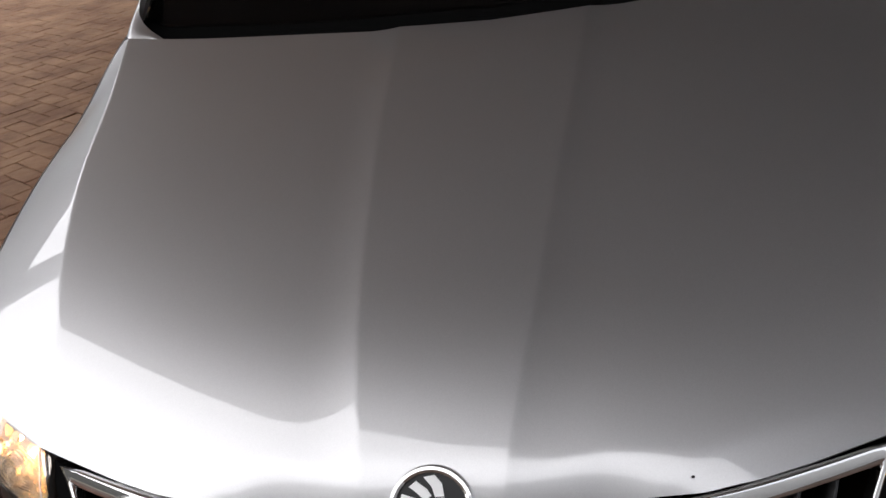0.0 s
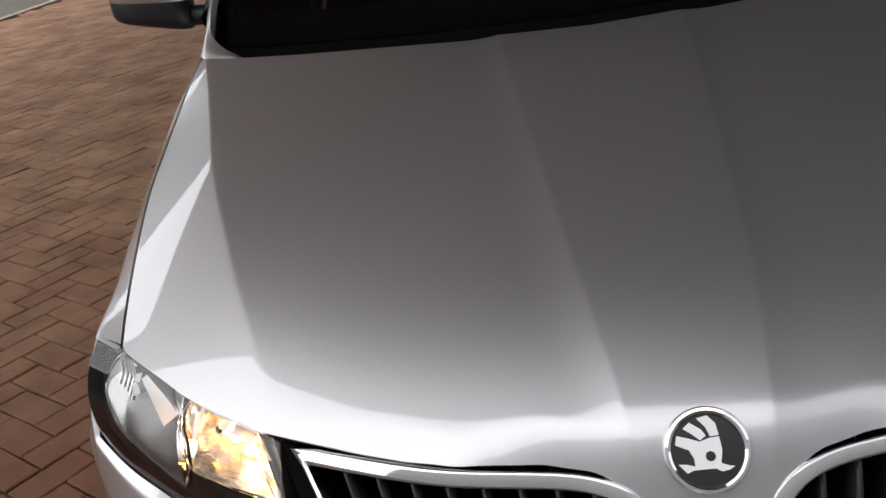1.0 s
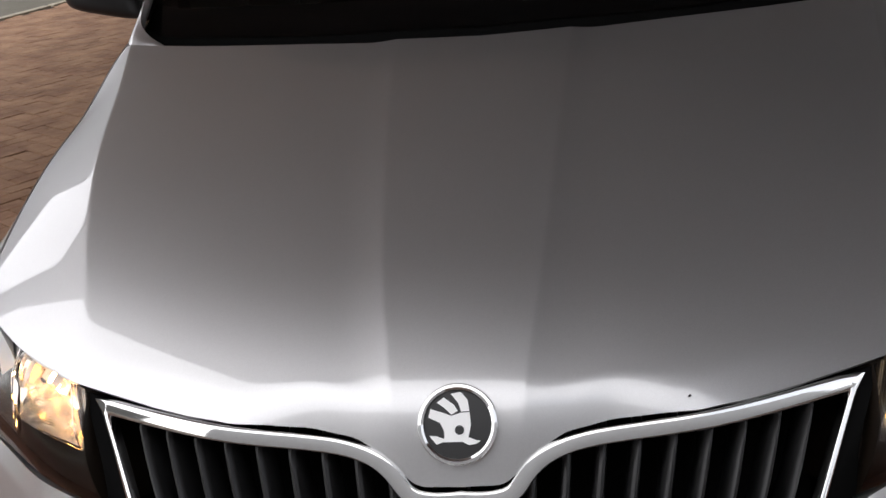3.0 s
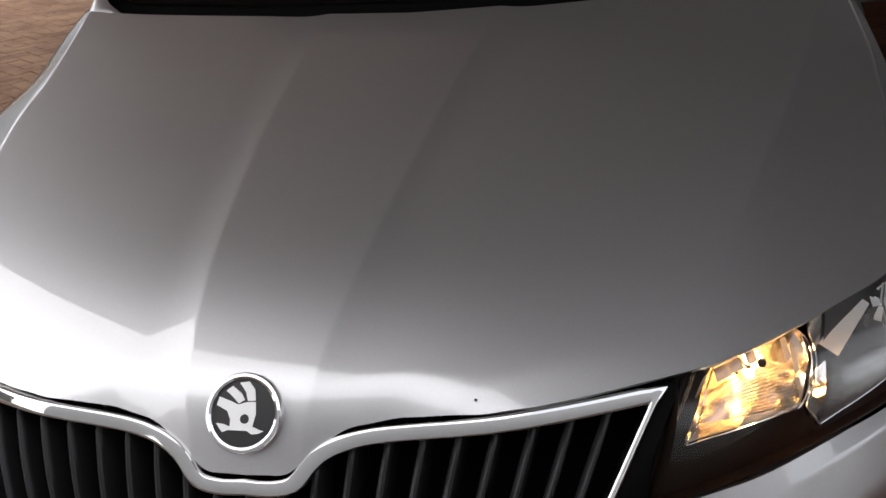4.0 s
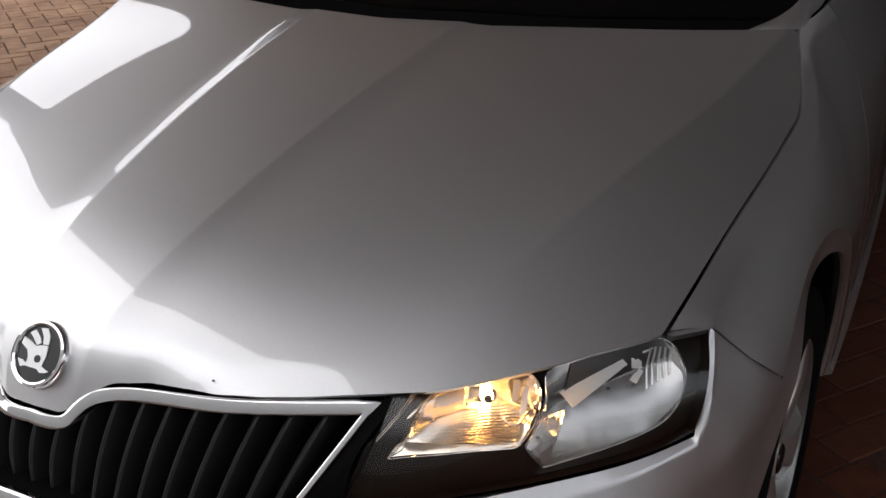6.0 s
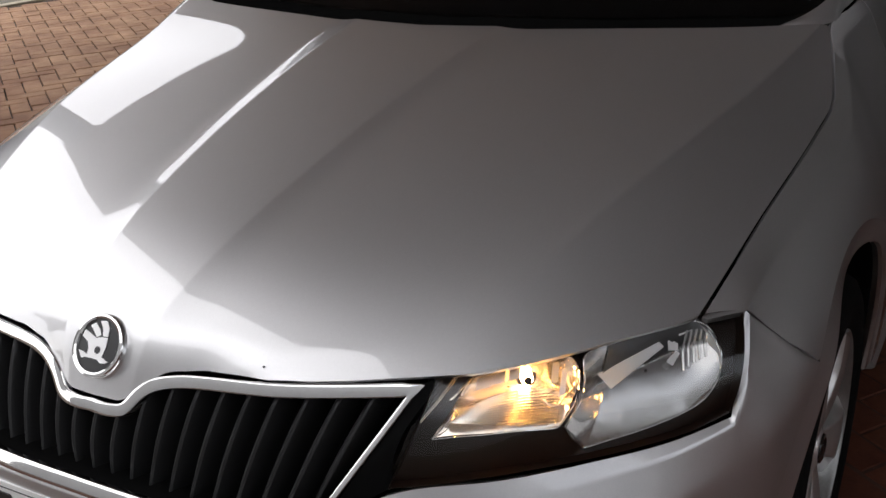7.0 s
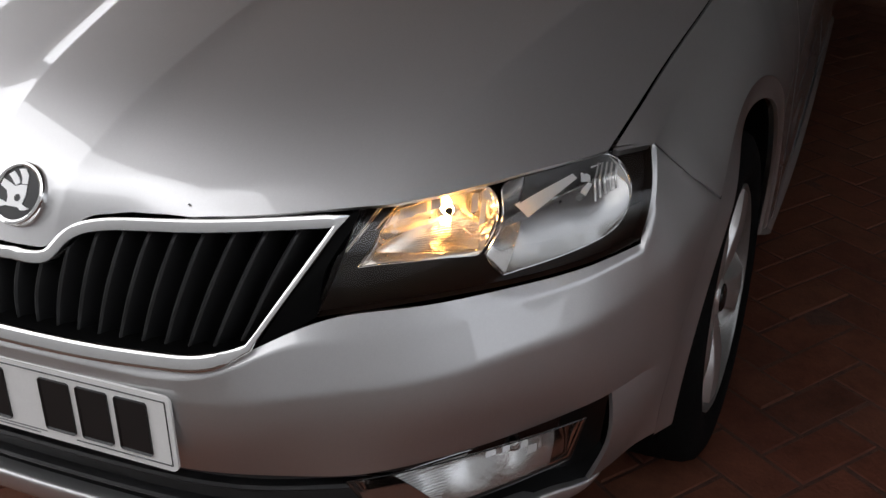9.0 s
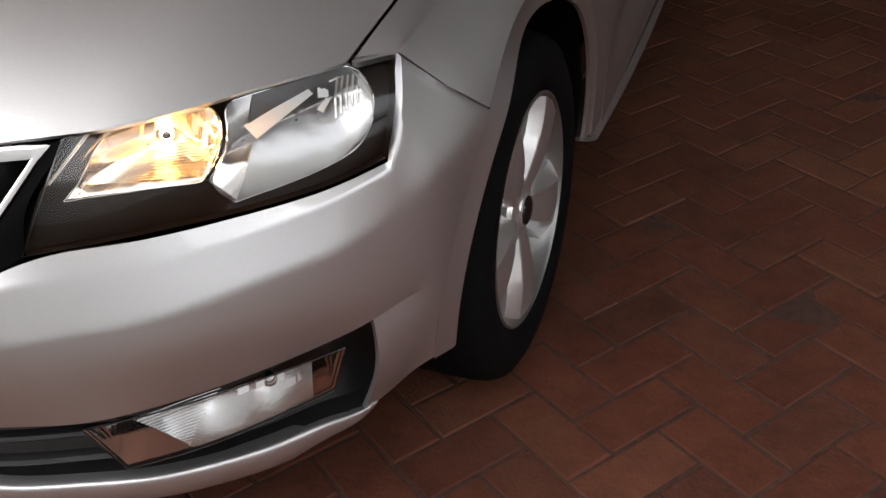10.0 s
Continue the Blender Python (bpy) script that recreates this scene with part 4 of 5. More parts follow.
def wheel_parts():
    w = new("wheel")
    tagged(w, "five-spoke silver alloy wheel with black tyre")
    tyre = lathe([(.195, -.175), (.225, -.185), (.265, -.186), (.290, -.178), (.301, -.155), (.302, -.130), (.299, -.128), (.299, -.122), (.302, -.120), (.3025, -.095), (.299, -.093), (.299, -.087), (.3025, -.085), (.302, -.055), (.299, -.053), (.299, -.047), (.302, -.045), (.299, -.020), (.290, -.002), (.272, .008), (.250, .012), (.228, .010), (.208, .002), (.203, -.004), (.200, -.02)], 72)
    part("tyre", tyre, RUBBER, w, "black rubber tyre")
    part("rim", lathe([(.205, -.002), (.206, .002), (.202, .004), (.197, .000), (.194, -.010), (.186, -.030), (.178, -.09), (.186, -.17), (.203, -.176)], 72), BARREL, w, smooth=50)
    part("brake_disc", lathe([(.0, -.055), (.135, -.055), (.137, -.06), (.137, -.075), (.0, -.075)], 48), material("cast_iron", (.05, .045, .042), .5, .6), w)
    part("hub", lathe([(.0, -.006), (.020, -.006), (.030, -.008), (.034, -.012), (.060, -.016), (.066, -.024), (.066, -.05)], 48), ALLOY, w)
    part("centre_cap", lathe([(.0, .0), (.018, -.001), (.025, -.004), (.027, -.010)], 32), GLOSS_BLACK, w)
    for k in range(5):
        a0 = 2 * math.pi * k / 5 + radians(48)
        g = []
        for i, r in enumerate(np.linspace(.040, .197, 13)):
            q = i / 12
            top, foot = .025 + .012 * q + .010 * q ** 2, .037 + .022 * q + .028 * q ** 2.5
            h = -.016 + .014 * q + .012 * math.sin(math.pi * q) * .6
            row = []
            for lat, dh in ((-foot, -.058), (-foot, -.026 + .008 * q), (-top - .001, -.001), (-top + .003, .001), (.002, .003), (top - .003, .001), (top + .001, -.001), (foot, -.026 + .008 * q), (foot, -.058)):
                ang = a0 + math.atan2(lat, r)
                row.append((h + dh, math.hypot(r, lat * .3) * math.cos(ang), math.hypot(r, lat * .3) * math.sin(ang)))
            g.append(row)
        part("spoke", sheet(np.array(g)), ALLOY, w, smooth=20)
        b = lathe([(0, .000), (.006, .000), (.0075, -.003), (.0075, -.014)], 8)
        bmesh.ops.translate(b, verts=b.verts[:], vec=(-.016, .048 * math.cos(a0 + .63), .048 * math.sin(a0 + .63)))
        part("wheel_bolt", b, CHROME, w)
    return w


wheel = wheel_parts()
wheel.parent = car
wheel.matrix_basis = pose(.812, HUB.y, .302, 0, 0, -2)
for x, y, turn in ((-.812, HUB.y, 180), (.806, HUB.y + WHEELBASE, 0), (-.806, HUB.y + WHEELBASE, 180)):
    copy_thing(wheel, pose(x, y, .302, 0, 0, turn - (2 if y < 1 else 0)))


def wheel_well(cy):
    ring = [(cy + (ARCH + .004) * math.cos(a), HUB.z + (ARCH + .004) * math.sin(a)) for a in np.linspace(-.15, math.pi + .05, 40)]
    edge = [float(side_x(y, z)) - .022 for y, z in ring]
    return sheet(np.array([[(.42 + (e - .42) * k, y, z) for e, (y, z) in zip(edge, ring)] for k in (0, .5, .9, 1)]))


for cy in (HUB.y, HUB.y + WHEELBASE):
    both("wheel_well", lambda: wheel_well(cy), DARK, car)

# doors, rear quarter, sill
both("front_door", lambda: sheet(side_panel(1.352, 2.36, lambda y: .235, 40, 34), .012, True), PAINT, car)
both("rear_door", lambda: sheet(side_panel(2.367, 3.17, lambda y: .235 if y < 3.06 else .235 + (y - 3.06) * 1.5, 40, 34), .012, True), PAINT, car)
both("rear_wing", lambda: sheet(side_panel(3.177, 4.25, arch_bottom(HUB.y + WHEELBASE, lambda y: .25), 70, 34), .012, True), PAINT, car)


def sill():
    a = [(.836, 1.30, .240), (.842, 1.6, .229), (.847, 2.4, .229), (.842, 3.10, .229)]
    b = [(.843, 1.30, .232), (.850, 1.6, .218), (.855, 2.4, .218), (.850, 3.10, .218)]
    c = [(.74, 1.30, .215), (.74, 1.6, .196), (.74, 2.4, .196), (.74, 3.10, .196)]
    return sheet(loft([a, b, c], 40, 10), .01, True)


both("sill", sill, PAINT, car)
both("door_handle", lambda: tube(smooth_line([(.835, 2.10, .86), (.858, 2.13, .865), (.858, 2.24, .867), (.835, 2.27, .866)], 14), .011, 8), PAINT, car)
both("door_handle", lambda: tube(smooth_line([(.838, 2.90, .88), (.861, 2.93, .885), (.861, 3.04, .887), (.838, 3.07, .886)], 14), .011, 8), PAINT, car)

# cowl, windscreen, wipers, pillars, roof, glass
REAR = np.array([(x, y, 0) for x, y in BONNET_REAR])
base = smooth_line([(x, y + .004, float(bonnet_height(np.array([x]), np.array([min(y, 1.16)]))[0]) - .012) for x, y in BONNET_REAR[:5]] + [(.655, 1.148, .934), (.712, 1.185, .944)], 30)
base = np.vstack([base[:0:-1] * (-1, 1, 1), base])


def cowl():
    up = base + (0, .10, .012)
    return sheet(np.stack([base + (0, -.02, -.03), base, base * .6 + up * .4 - (0, 0, .004), up]))


part("cowl", cowl(), DARK, car, "black plastic cowl under the windscreen")
scr_top = smooth_line([(-.585, 1.93, 1.375), (-.4, 1.885, 1.41), (0, 1.86, 1.425), (.4, 1.885, 1.41), (.585, 1.93, 1.375)], len(base))
scr_low = base + (0, .085, .010)
bow = np.stack([scr_low * (1 - w) + scr_top * w + np.array((0, -.02, .055)) * 4 * w * (1 - w) * .5 for w in np.linspace(0, 1, 16)])
screen = part("windscreen", sheet(bow), GLASS, car, "dark windscreen")
screen.visible_shadow = False
part("dashboard", sheet(np.stack([base + (0, .10, -.02), base * (.9, 1, 1) + (0, .35, .0), base * (.88, 1, 1) + (0, .62, -.03), base * (.88, 1, 1) + (0, .70, -.25)])), BLACK, car, "dark grey dashboard")
part("frit_band", sheet(np.stack([bow[0] + (0, .006, -.004), bow[1] + (0, .006, -.004), bow[2] * .4 + bow[1] * .6 + (0, .006, -.004)])), GLOSS_BLACK, screen)
for x0, x1 in ((.50, -.05), (-.08, -.56)):
    q = np.linspace(0, 1, 14)
    k = np.abs(x0 + (x1 - x0) * q)
    yy = spline(np.array(BONNET_REAR)[:, 0], np.array(BONNET_REAR)[:, 1], k)
    p = np.stack([x0 + (x1 - x0) * q, yy + .040 + .02 * q, .926 - .02 * (k ** 2) + .008 * q], 1)
    wp = part("wiper", tube(p, .006, 6), DARK, car)
    part("wiper_blade", tube(p + (0, .016, .004), .004, 5), DARK, wp)


def pillar():
    """Painted pillar whose foot runs round the windscreen's lower corner to the bonnet's rear edge."""
    edge = [(x, float(np.interp(x, REAR[:, 0], REAR[:, 1])) + .004) for x in (.612, .650, .690)]
    a = [(x, y, float(bonnet_height(np.array([x]), np.array([min(y, 1.165)]))[0]) - (.014 if x < .62 else .003)) for x, y in edge] + [(.712, 1.180, .944), (.720, 1.24, .953), (.730, 1.30, .963), (.729, 1.37, 1.005), (.697, 1.6, 1.165), (.634, 1.85, 1.33), (.594, 2.0, 1.388), (.572, 2.2, 1.425)]
    b = [(.612, 1.138, .926), (.632, 1.1560, .942), (.655, 1.173, .951), (.678, 1.196, .963), (.694, 1.221, .976), (.703, 1.262, .998), (.702, 1.36, 1.050), (.660, 1.6, 1.205), (.600, 1.83, 1.350), (.568, 1.95, 1.402), (.545, 2.2, 1.440)]
    fine_a, fine_b = smooth_line(a, 90), smooth_line(b, 90)
    m = (fine_a + fine_b) / 2 + (.003, -.001, .003)
    return sheet(np.stack([spline([0, .5, 1], np.stack([fine_a[j], m[j], fine_b[j]]), np.linspace(0, 1, 8)) for j in range(90)], 1), .012)


both("windscreen_pillar", pillar, PAINT, car)


def roof():
    x = np.linspace(-.57, .57, 25)
    g = []
    for y, zc, k in ((1.85, 1.420, .985), (2.1, 1.452, 1.0), (2.5, 1.461, 1.0), (3.0, 1.445, .97), (3.5, 1.395, .93), (3.75, 1.35, .90)):
        g.append([(v * k, y + .06 * (v / .57) ** 2 * (1 if y < 2 else 0), zc - .10 * (v / .57) ** 2 * abs(v / .57) * .5 - .012 * (v / .57) ** 2) for v in x])
    return sheet(loft([np.array(r) for r in g], 25, 30), .012)


part("roof", roof(), PAINT, car)


def side_glass():
    a = [(.735, 1.355, .960), (.742, 1.6, .966), (.75, 2.3, .982), (.748, 3.2, 1.005), (.735, 3.62, 1.02)]
    b = [(.722, 1.37, 1.015), (.665, 1.72, 1.25), (.58, 2.3, 1.40), (.57, 3.1, 1.365), (.62, 3.62, 1.17)]
    return sheet(loft([a, [((p[0] + q[0]) / 2 + .02, (p[1] + q[1]) / 2, (p[2] + q[2]) / 2) for p, q in zip(a, b)], b], 40, 8))


both("side_window", side_glass, GLOSS_BLACK, car, "dark tinted side glass")


def rear_pillar():
    a = [(.57, 3.1, 1.365), (.62, 3.62, 1.17), (.735, 3.62, 1.02), (.742, 3.9, 1.018)]
    b = [(.53, 3.3, 1.40), (.53, 3.75, 1.33), (.60, 4.0, 1.17), (.66, 4.20, 1.02)]
    return sheet(loft([a, b], 20, 6), .01)


both("rear_pillar", rear_pillar, PAINT, car)


def tailgate():
    xs = np.linspace(-1, 1, 21)
    rows = []
    for y, z, w in ((3.74, 1.345, .515), (4.05, 1.18, .60), (4.25, 1.03, .66), (4.36, 1.0, .69), (4.42, .90, .72), (4.44, .70, .76), (4.46, .50, .78), (4.44, .35, .77), (4.38, .24, .74)):
        rows.append([(v * w, y - .10 * abs(v) ** 3 * (1 if y > 4.2 else .6), z) for v in xs])
    return sheet(loft([np.array(r) for r in rows], 21, 40), .01)


part("tailgate", tailgate(), PAINT, car)
part("underbody", box(-.70, .70, .45, 4.2, .19, .26, .02), DARK, car)
part("engine_bay", box(-.44, .44, .30, 1.10, .22, .60, .02), DARK, car)


def mirror_shell(z0, z1, sx, sy, rise=0.0):
    g = []
    for i, v in enumerate(np.linspace(0, 1, 15)):
        z = z0 + (z1 - z0) * v
        k = (1 - (2 * v - 1) ** 4) ** .5 * .98 + .02
        row = []
        for a in np.linspace(0, 2 * math.pi, 33):
            c, s_ = math.cos(a), math.sin(a)
            x = .912 + .094 * sx * math.copysign(abs(c) ** .6, c) * (k * .35 + .65 if k > .03 else k)
            y = 1.585 + (.075 * sy * (1 if s_ < 0 else .35)) * math.copysign(abs(s_) ** .7, s_) * k + .05 * (x - .8)
            row.append((x if 0 < i < 14 else .912 + (x - .912) * .75, y, z + rise * (1 - v) * (x - .79) / .21))
        g.append(row)
    return sheet(np.array(g))


for s in (1, -1):
    side = (lambda bm: bm) if s > 0 else mirrored
    mir = part("door_mirror", side(mirror_shell(.962, 1.115, 1.0, 1.0, .030)), PAINT, car, "silver door mirror on a black base")
    part("mirror_base", side(mirror_shell(.918, 1.040, .985, .97, .050)), DARK_SLAT, mir)
    part("mirror_arm", side(tube(smooth_line([(.715, 1.545, .962), (.78, 1.565, .961), (.845, 1.578, .964)], 8), .023, 12)), DARK_SLAT, mir)
    part("mirror_glass", side(box(.81, .985, 1.608, 1.612, 1.005, 1.108, .004, 1)), CHROME, mir)

chip = lathe([(0, .0012), (.0012, .001), (.0018, 0)], 8, "z")
bmesh.ops.translate(chip, verts=chip.verts[:], vec=(.240, .157, float(bonnet_height(np.array([.24]), np.array([.157]))[0])))
part("stone_chip", chip, INK, car, "tiny dark chip in the paint")


# ---- the place ----
BRICK_ANGLE = radians(53.3)
material("sand_joint", (.030, .021, .016), .95, vary=.4, scale=3, bump=.4, bump_scale=200)
tagged(part("ground", box(-300, 300, -300, 300, -.5, -.30), material("far_ground", (.12, .12, .09), .95, vary=.3, scale=.3)), "flat open ground reaching the horizon", "ground", kind="structure")
ground = bpy.data.objects["ground"]

# paving bricks, laid in herringbone
CELL = 0.100


def brick_material():
    m = material("clay_brick", (.30, .15, .105), .72, bump=.28, bump_scale=110, spec=.18)
    n, l = m.node_tree.nodes, m.node_tree.links
    b = n["Principled BSDF"]
    oi, geo, tc = n.new("ShaderNodeObjectInfo"), n.new("ShaderNodeNewGeometry"), n.new("ShaderNodeTexCoord")
    add = n.new("ShaderNodeMath")
    add.operation = 'ADD'
    fract = n.new("ShaderNodeMath")
    fract.operation = 'FRACT'
    l.new(oi.outputs["Random"], add.inputs[0]), l.new(geo.outputs["Random Per Island"], add.inputs[1]), l.new(add.outputs[0], fract.inputs[0])
    ramp = n.new("ShaderNodeValToRGB")
    cols = [(0.0, (0.112, 0.035, 0.022)), (.3, (0.138, 0.043, 0.025)), (.55, (0.122, 0.037, 0.022)), (.8, (0.158, 0.055, 0.032)), (1.0, (0.096, 0.032, 0.021))]
    e = ramp.color_ramp.elements
    e[0].position, e[0].color = cols[0][0], (*cols[0][1], 1)
    e[1].position, e[1].color = cols[-1][0], (*cols[-1][1], 1)
    for p, c in cols[1:-1]:
        k = e.new(p)
        k.color = (*c, 1)
    l.new(fract.outputs[0], ramp.inputs[0])
    n1, n2 = n.new("ShaderNodeTexNoise"), n.new("ShaderNodeTexNoise")
    n1.inputs["Scale"].default_value, n1.inputs["Detail"].default_value = 1.1, 5
    n2.inputs["Scale"].default_value, n2.inputs["Detail"].default_value, n2.inputs["Roughness"].default_value = 45, 8, .75
    l.new(geo.outputs["Position"], n1.inputs["Vector"]), l.new(geo.outputs["Position"], n2.inputs["Vector"])
    n3 = n.new("ShaderNodeTexNoise")
    n3.inputs["Scale"].default_value, n3.inputs["Detail"].default_value, n3.inputs["Roughness"].default_value = 13, 6, .6
    l.new(geo.outputs["Position"], n3.inputs["Vector"])
    s0, s = n.new("ShaderNodeMath"), n.new("ShaderNodeMath")
    s0.operation, s.operation = 'MULTIPLY_ADD', 'ADD'
    s0.inputs[1].default_value = 1.3
    l.new(n3.outputs["Fac"], s0.inputs[0]), l.new(n1.outputs["Fac"], s0.inputs[2])
    l.new(s0.outputs[0], s.inputs[0]), l.new(n2.outputs["Fac"], s.inputs[1])
    mr = n.new("ShaderNodeMapRange")
    mr.inputs["From Min"].default_value, mr.inputs["From Max"].default_value = 1.22, 2.08
    mr.inputs["To Min"].default_value, mr.inputs["To Max"].default_value = .52, 1.14
    hsv = n.new("ShaderNodeHueSaturation")
    l.new(s.outputs[0], mr.inputs["Value"]), l.new(mr.outputs[0], hsv.inputs["Value"]), l.new(ramp.outputs[0], hsv.inputs["Color"])
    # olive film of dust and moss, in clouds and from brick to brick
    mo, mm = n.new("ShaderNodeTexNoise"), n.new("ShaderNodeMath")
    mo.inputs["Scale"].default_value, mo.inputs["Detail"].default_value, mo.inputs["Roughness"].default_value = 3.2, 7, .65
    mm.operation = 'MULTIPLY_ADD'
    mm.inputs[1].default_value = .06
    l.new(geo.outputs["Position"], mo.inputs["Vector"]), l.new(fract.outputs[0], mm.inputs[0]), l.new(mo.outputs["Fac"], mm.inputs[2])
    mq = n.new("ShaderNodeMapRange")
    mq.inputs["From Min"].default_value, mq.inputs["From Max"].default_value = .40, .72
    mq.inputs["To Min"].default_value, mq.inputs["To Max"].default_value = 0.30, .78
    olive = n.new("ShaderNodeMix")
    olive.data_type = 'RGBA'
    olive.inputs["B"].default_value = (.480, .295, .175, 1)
    # more film to the west; its pale tone also paints in the brighter light there
    sep, west_lift, mw = n.new("ShaderNodeSeparateXYZ"), n.new("ShaderNodeMapRange"), n.new("ShaderNodeMath")
    l.new(geo.outputs["Position"], sep.inputs[0]), l.new(sep.outputs["X"], west_lift.inputs["Value"])
    west_lift.inputs["From Min"].default_value, west_lift.inputs["From Max"].default_value = -1.6, 0.8
    west_lift.inputs["To Min"].default_value, west_lift.inputs["To Max"].default_value = 1.0, 0.12
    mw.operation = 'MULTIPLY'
    far = n.new("ShaderNodeMapRange")     # least at low y, beside the car's nose
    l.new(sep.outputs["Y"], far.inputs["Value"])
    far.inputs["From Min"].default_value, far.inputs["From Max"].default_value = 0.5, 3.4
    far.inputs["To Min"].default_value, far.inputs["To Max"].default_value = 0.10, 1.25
    film_lift = n.new("ShaderNodeMath")
    film_lift.operation = 'MULTIPLY'
    l.new(west_lift.outputs[0], film_lift.inputs[0]), l.new(far.outputs[0], film_lift.inputs[1])
    l.new(mm.outputs[0], mq.inputs["Value"]), l.new(mq.outputs[0], mw.inputs[0]), l.new(film_lift.outputs[0], mw.inputs[1]), l.new(mw.outputs[0], olive.inputs["Factor"]), l.new(hsv.outputs[0], olive.inputs["A"])
    # paving before the bay, out of view, darkened and greyed to dim bumper reflections
    front_ramp, front_grey = n.new("ShaderNodeMapRange"), n.new("ShaderNodeMix")
    front_ramp.inputs["From Min"].default_value, front_ramp.inputs["From Max"].default_value = -1.3, 0.1
    front_ramp.inputs["To Min"].default_value, front_ramp.inputs["To Max"].default_value = 0.75, 0.0
    l.new(sep.outputs["Y"], front_ramp.inputs["Value"]), l.new(front_ramp.outputs[0], front_grey.inputs["Factor"])
    front_grey.data_type = 'RGBA'
    front_grey.inputs["B"].default_value = (.072, .062, .050, 1)
    l.new(olive.outputs["Result"], front_grey.inputs["A"])
    # pale mineral bloom in patches
    bl = n.new("ShaderNodeTexNoise")
    bl.inputs["Scale"].default_value, bl.inputs["Detail"].default_value = 2.6, 9
    l.new(geo.outputs["Position"], bl.inputs["Vector"])
    br = n.new("ShaderNodeMapRange")
    br.inputs["From Min"].default_value, br.inputs["From Max"].default_value = .52, .78
    br.inputs["To Min"].default_value, br.inputs["To Max"].default_value = 0.0, .18
    mix = n.new("ShaderNodeMix")
    mix.data_type = 'RGBA'
    mix.inputs["B"].default_value = (.15, .10, .06, 1)
    l.new(bl.outputs["Fac"], br.inputs["Value"]), l.new(br.outputs[0], mix.inputs["Factor"]), l.new(front_grey.outputs["Result"], mix.inputs["A"])
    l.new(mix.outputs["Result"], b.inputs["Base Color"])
    return m


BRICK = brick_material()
ca, sa_ = math.cos(BRICK_ANGLE), math.sin(BRICK_ANGLE)


def brick_shape(rng, length=.200, width=.100):
    """Corner points of one brick about its centre: sunk foot, shoulder, chamfered top."""
    a, b, j, c = length / 2, width / 2, .0032, .0032
    foot, top = [], []
    for sx, sy in ((-1, -1), (1, -1), (1, 1), (-1, 1)):
        dx, dy = rng.uniform(-.0012, .0012), rng.uniform(-.0012, .0012)
        foot.append((sx * (a - j) + dx, sy * (b - j) + dy))
        top.append((sx * (a - j - c) + dx, sy * (b - j - c) + dy))
    v = [(x, y, -.014) for x, y in foot] + [(x, y, -.0032 + rng.uniform(-.001, .001)) for x, y in foot] + [(x, y, rng.uniform(-.0008, .0008)) for x, y in top]
    f = [(8, 9, 10, 11)] + [(4 + i, 4 + (i + 1) % 4, 8 + (i + 1) % 4, 8 + i) for i in range(4)] + [(i, (i + 1) % 4, 4 + (i + 1) % 4, 4 + i) for i in range(4)]
    return v, f


rng = random.Random(5)
shapes = []
for k in range(8):
    v, f = brick_shape(rng)
    me = bpy.data.meshes.new("brick")
    me.from_pydata(v, [], f)
    me.materials.append(BRICK)
    shapes.append((me, v, f))


def kerb_x(y):
    return -6.10 + (y - 4.87) * 0.316


paving = part("paving", box(-14, 14, -14, 13.9, -.29, -.0118), bpy.data.materials["sand_joint"])
tagged(paving, "red clay brick paving laid in herringbone", "paving", kind="structure")
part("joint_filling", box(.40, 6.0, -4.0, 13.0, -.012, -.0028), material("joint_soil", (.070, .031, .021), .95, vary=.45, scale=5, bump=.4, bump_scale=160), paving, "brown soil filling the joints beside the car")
rest_v, rest_f, near = [], [], []
for i in range(-130, 140):
    for j in range(-130, 130):
        s = (i - j - 3) % 4
        if s == 0:
            cu, cv, rot = (i + 1) * CELL, (j + .5) * CELL, 0.0
        elif s == 3:
            cu, cv, rot = (i + .5) * CELL, (j + 1) * CELL, math.pi / 2
        else:
            continue
        cu, cv = cu + .008, cv - .035
        x, y = cu * ca - cv * sa_, cu * sa_ + cv * ca
        if not (-7.4 < y < 13 and kerb_x(y) + .12 < x < (4.5 if y > 2.2 else 7.9)):
            continue
        ang = BRICK_ANGLE + rot + rng.uniform(-.008, .008)
        z = rng.uniform(-.0022, .0012)
        me, v, f = shapes[rng.randrange(8)]
        tilt = (rng.uniform(-.012, .012), rng.uniform(-.008, .008))
        if (.86 < x < 2.0 and -.1 < y < 2.2) or (-2.0 < x < -.9 and 1.0 < y < 2.6):
            near.append((math.hypot(x - (1.1 if x > 0 else -1.4), y - (.5 if x > 0 else 1.6)), me, Matrix.LocRotScale((x, y, z), Euler((tilt[1], tilt[0], ang)), None)))
            continue
        n0, c, q = len(rest_v), math.cos(ang), math.sin(ang)
        rest_v += [(x + a * c - b * q, y + a * q + b * c, z + h + a * tilt[0] * .5 + b * tilt[1] * .5) for a, b, h in v]
        rest_f += [tuple(n0 + k for k in t) for t in f]
near.sort(key=lambda t: t[0])
for d, me, m in near[300:]:
    n0 = len(rest_v)
    rest_v += [tuple(m @ Vector(p)) for p in [tuple(q.co) for q in me.vertices]]
    rest_f += [tuple(n0 + k for k in f.vertices) for f in me.polygons]
me = bpy.data.meshes.new("bricks")
me.from_pydata(rest_v, [], rest_f)
me.materials.append(BRICK)
rest = new("bricks", me)
rest.parent = paving
tagged(rest, kind="stuff")

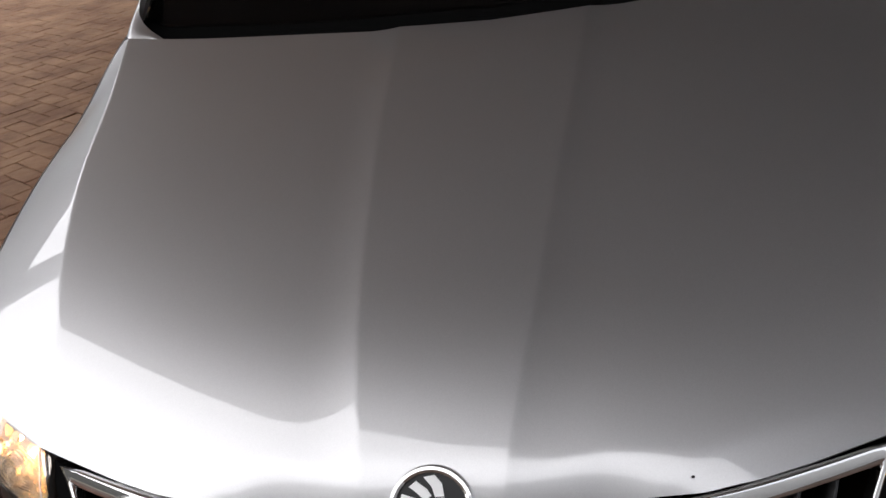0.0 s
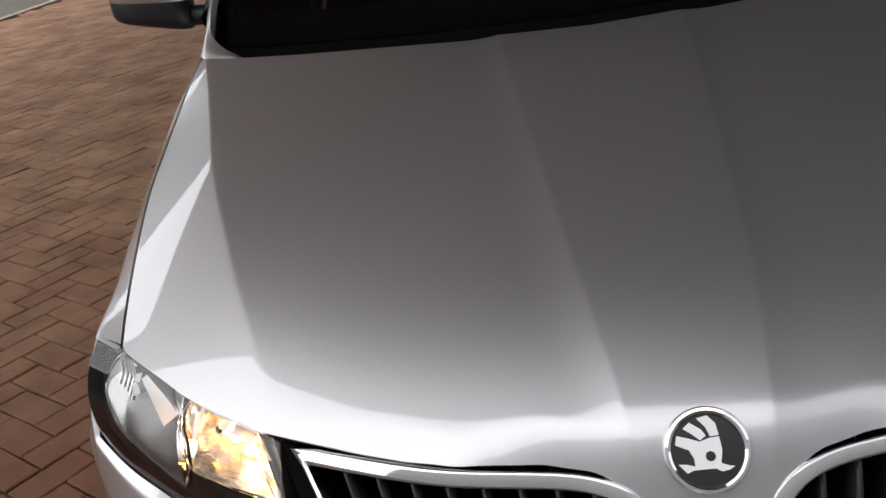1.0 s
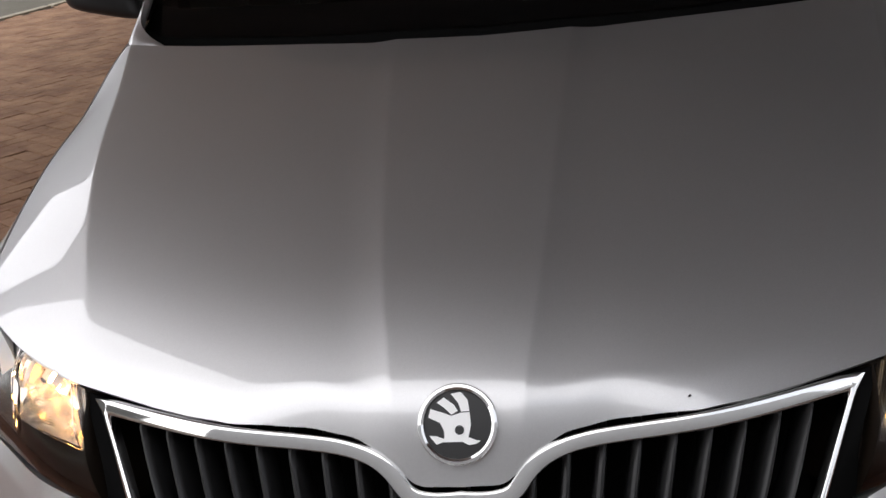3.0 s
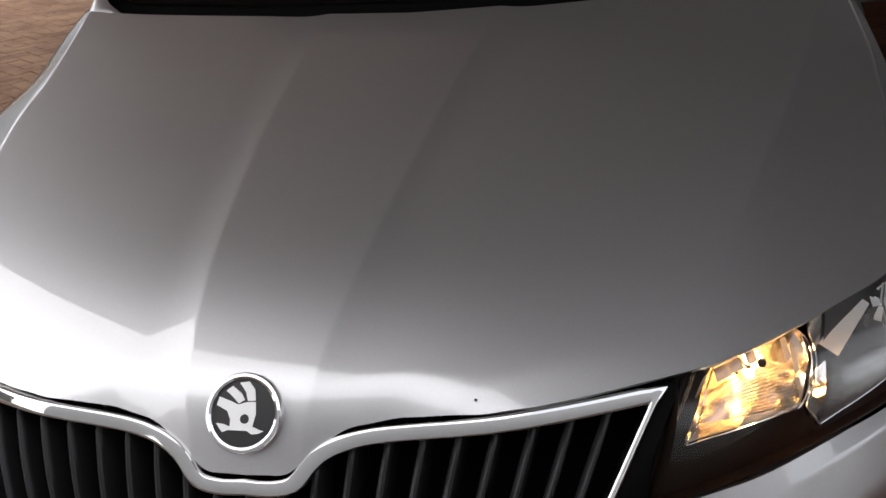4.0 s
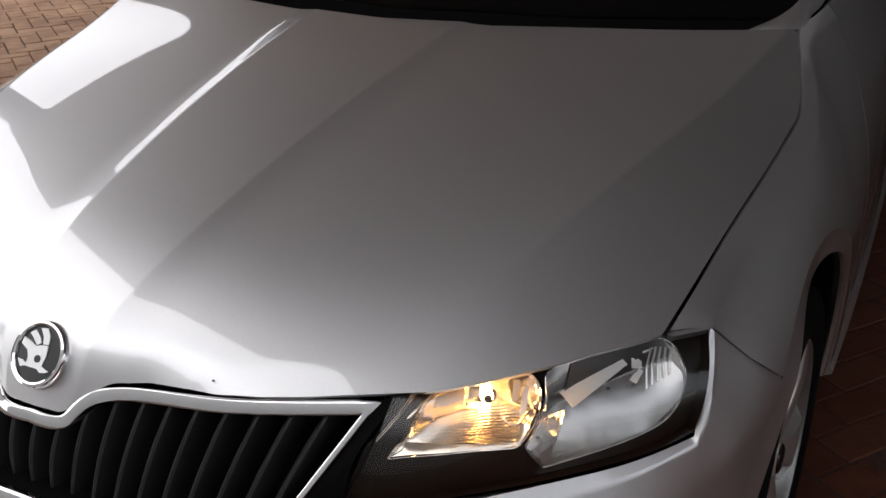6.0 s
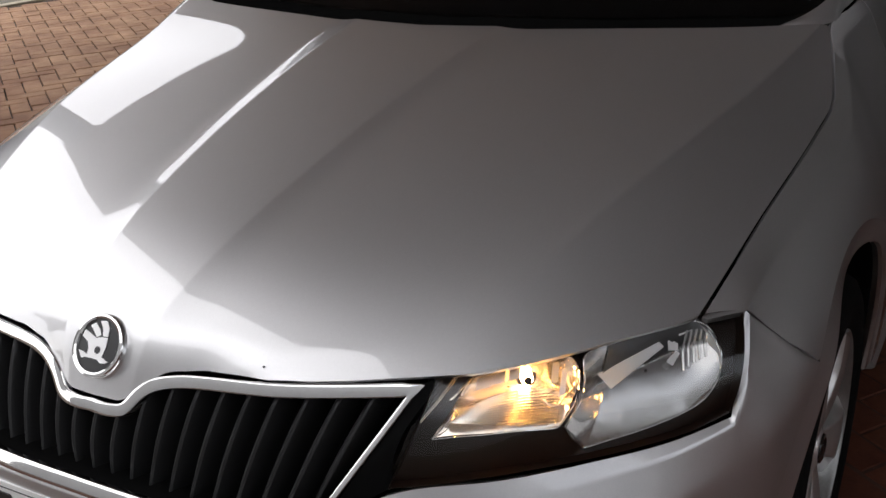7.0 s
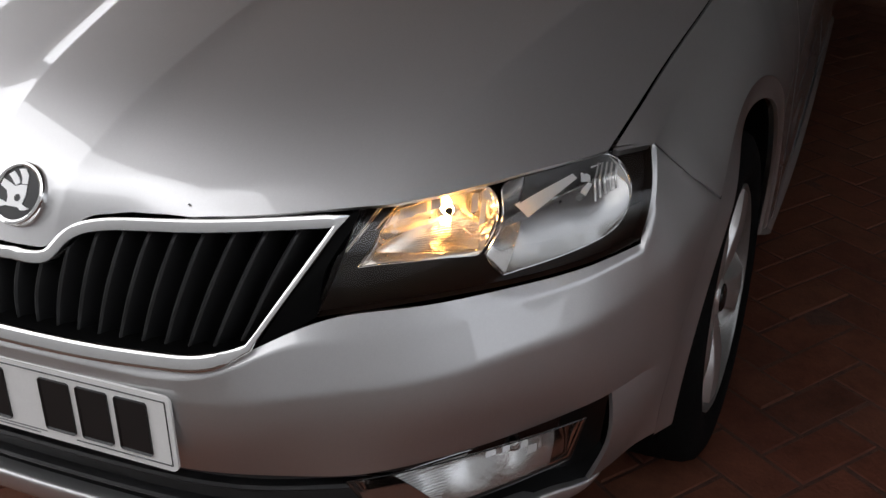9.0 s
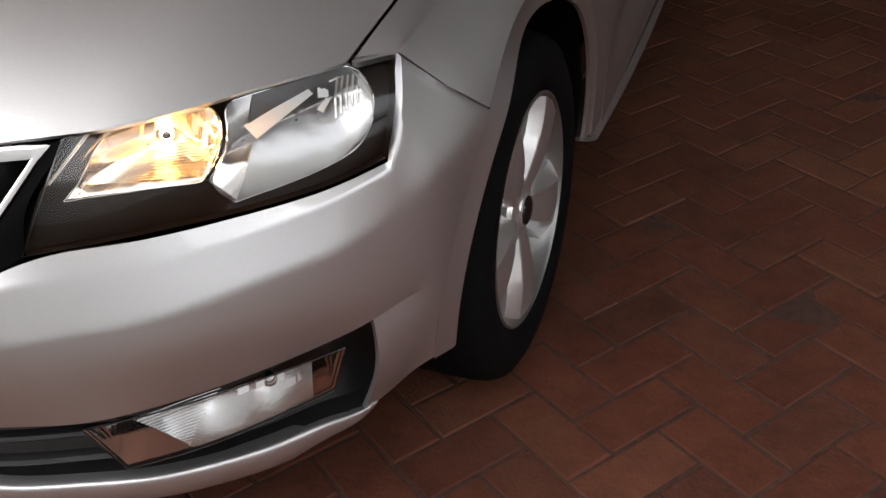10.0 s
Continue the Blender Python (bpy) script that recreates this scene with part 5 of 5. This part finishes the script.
# edging stones between paving and road
EDGE = material("edging_stone", (.42, .37, .28), .85, vary=.25, scale=6, bump=.3, bump_scale=120)
kerb = new("kerb")
tagged(kerb, "pale concrete edging stones beside the road", "kerb", kind="structure")
for k in range(14):
    y0 = 2.2 + k * .916
    bm = box(-.045, .045, -.455, .455, -.16, .012, .006, 1)
    bmesh.ops.transform(bm, matrix=pose(kerb_x(y0), y0, 0, 0, 0, -17.5), verts=bm.verts[:])
    part("edging_stone", bm, EDGE, kerb)

# road beyond
road = box(-60, -.0, -60, 60, -.2, -.006)
bmesh.ops.transform(road, matrix=pose(-6.16, 4.87, 0, 0, 0, -17.5), verts=road.verts[:])
tagged(part("road", road, material("tarmac", (.140, .128, .096), .9, vary=.2, scale=2.5, bump=.4, bump_scale=150)), "smooth grey tarmac road", "road", kind="structure")

# the building over the car: soffit with its post, plus added end and side walls
SOFFIT = material("soffit_board", (.53, .555, .60), .7, vary=.12, scale=1.5, bump=.1, bump_scale=40)
WALL = material("brown_render", (.15, .145, .135), .85, vary=.3, scale=4, bump=.4, bump_scale=60)
plan = [(-4.80, 2.71), (-1.55, .33), (-.4, -.13), (.02, -.24), (.42, -.52), (8.0, -1.6), (8.0, 13.0), (-4.45, 13.0), (-4.50, 3.10), (-4.80, 3.02)]
canopy = prism([(x, y, 3.0) for x, y in plan], (0, 0, 2.6))
tagged(part("ceiling", canopy, SOFFIT), "grey flat soffit of the storey above the parking bay", "ceiling", kind="structure")
tagged(part("pillar", box(-4.79, -4.52, 2.76, 3.03, -.02, 2.999, .01), material("post_paint", (.07, .07, .072), .6, vary=.12, scale=3, bump=.1, bump_scale=40)), "square post under the corner of the soffit", "pillar", kind="structure")
# both walls are out of view, added to keep light off the right
tagged(part("unseen_wall_east", box(2.9, 7.9, 2.2, 12.9, -.02, 2.999), material("pale_render", (.42, .415, .40), .85, vary=.2, scale=4, bump=.4, bump_scale=60)), "unseen pale rendered wall added beside the bay to cut light", "wall", kind="structure")
tagged(part("unseen_wall_north", box(-.9, 2.899, 5.4, 5.7, -.02, 2.999), WALL), "unseen brown rendered wall added to darken the end of the bay", "wall", kind="structure")

# walls out of view, added to shape the light and what the car reflects
tagged(part("unseen_wall_yard", box(14.0, 14.4, -7.45, 12.9, -.3, 2.3), material("bounce_render", (.80, .80, .79), .85, vary=.2, scale=4, bump=.4, bump_scale=60)), "unseen pale rendered wall added beyond the yard to light the car's side", "wall", kind="structure")
tagged(part("unseen_wall_south", box(-9, 14.4, -7.9, -7.5, -.3, 7.6), material("cream_render", (.41, .41, .405), .85, vary=.2, scale=4, bump=.4, bump_scale=60)), "unseen pale rendered wall added across the yard to dim reflections", "wall", kind="structure")
tagged(part("unseen_wall_northwest", box(-21.9, -7.5, 22.0, 22.4, -.3, 9.3), bpy.data.materials["cream_render"]), "unseen pale rendered wall added beyond the road to dim reflections", "wall", kind="structure")
tagged(part("unseen_wall_west", box(-22.4, -22.0, -8.9, 40, -.3, 7.0), WALL), "unseen brown rendered wall added across the road to dim reflections", "wall", kind="structure")

# the bricks nearest the car, one by one
for d, me, m in near[:300]:
    b = new("brick", me)
    b.parent = paving
    b.matrix_basis = m
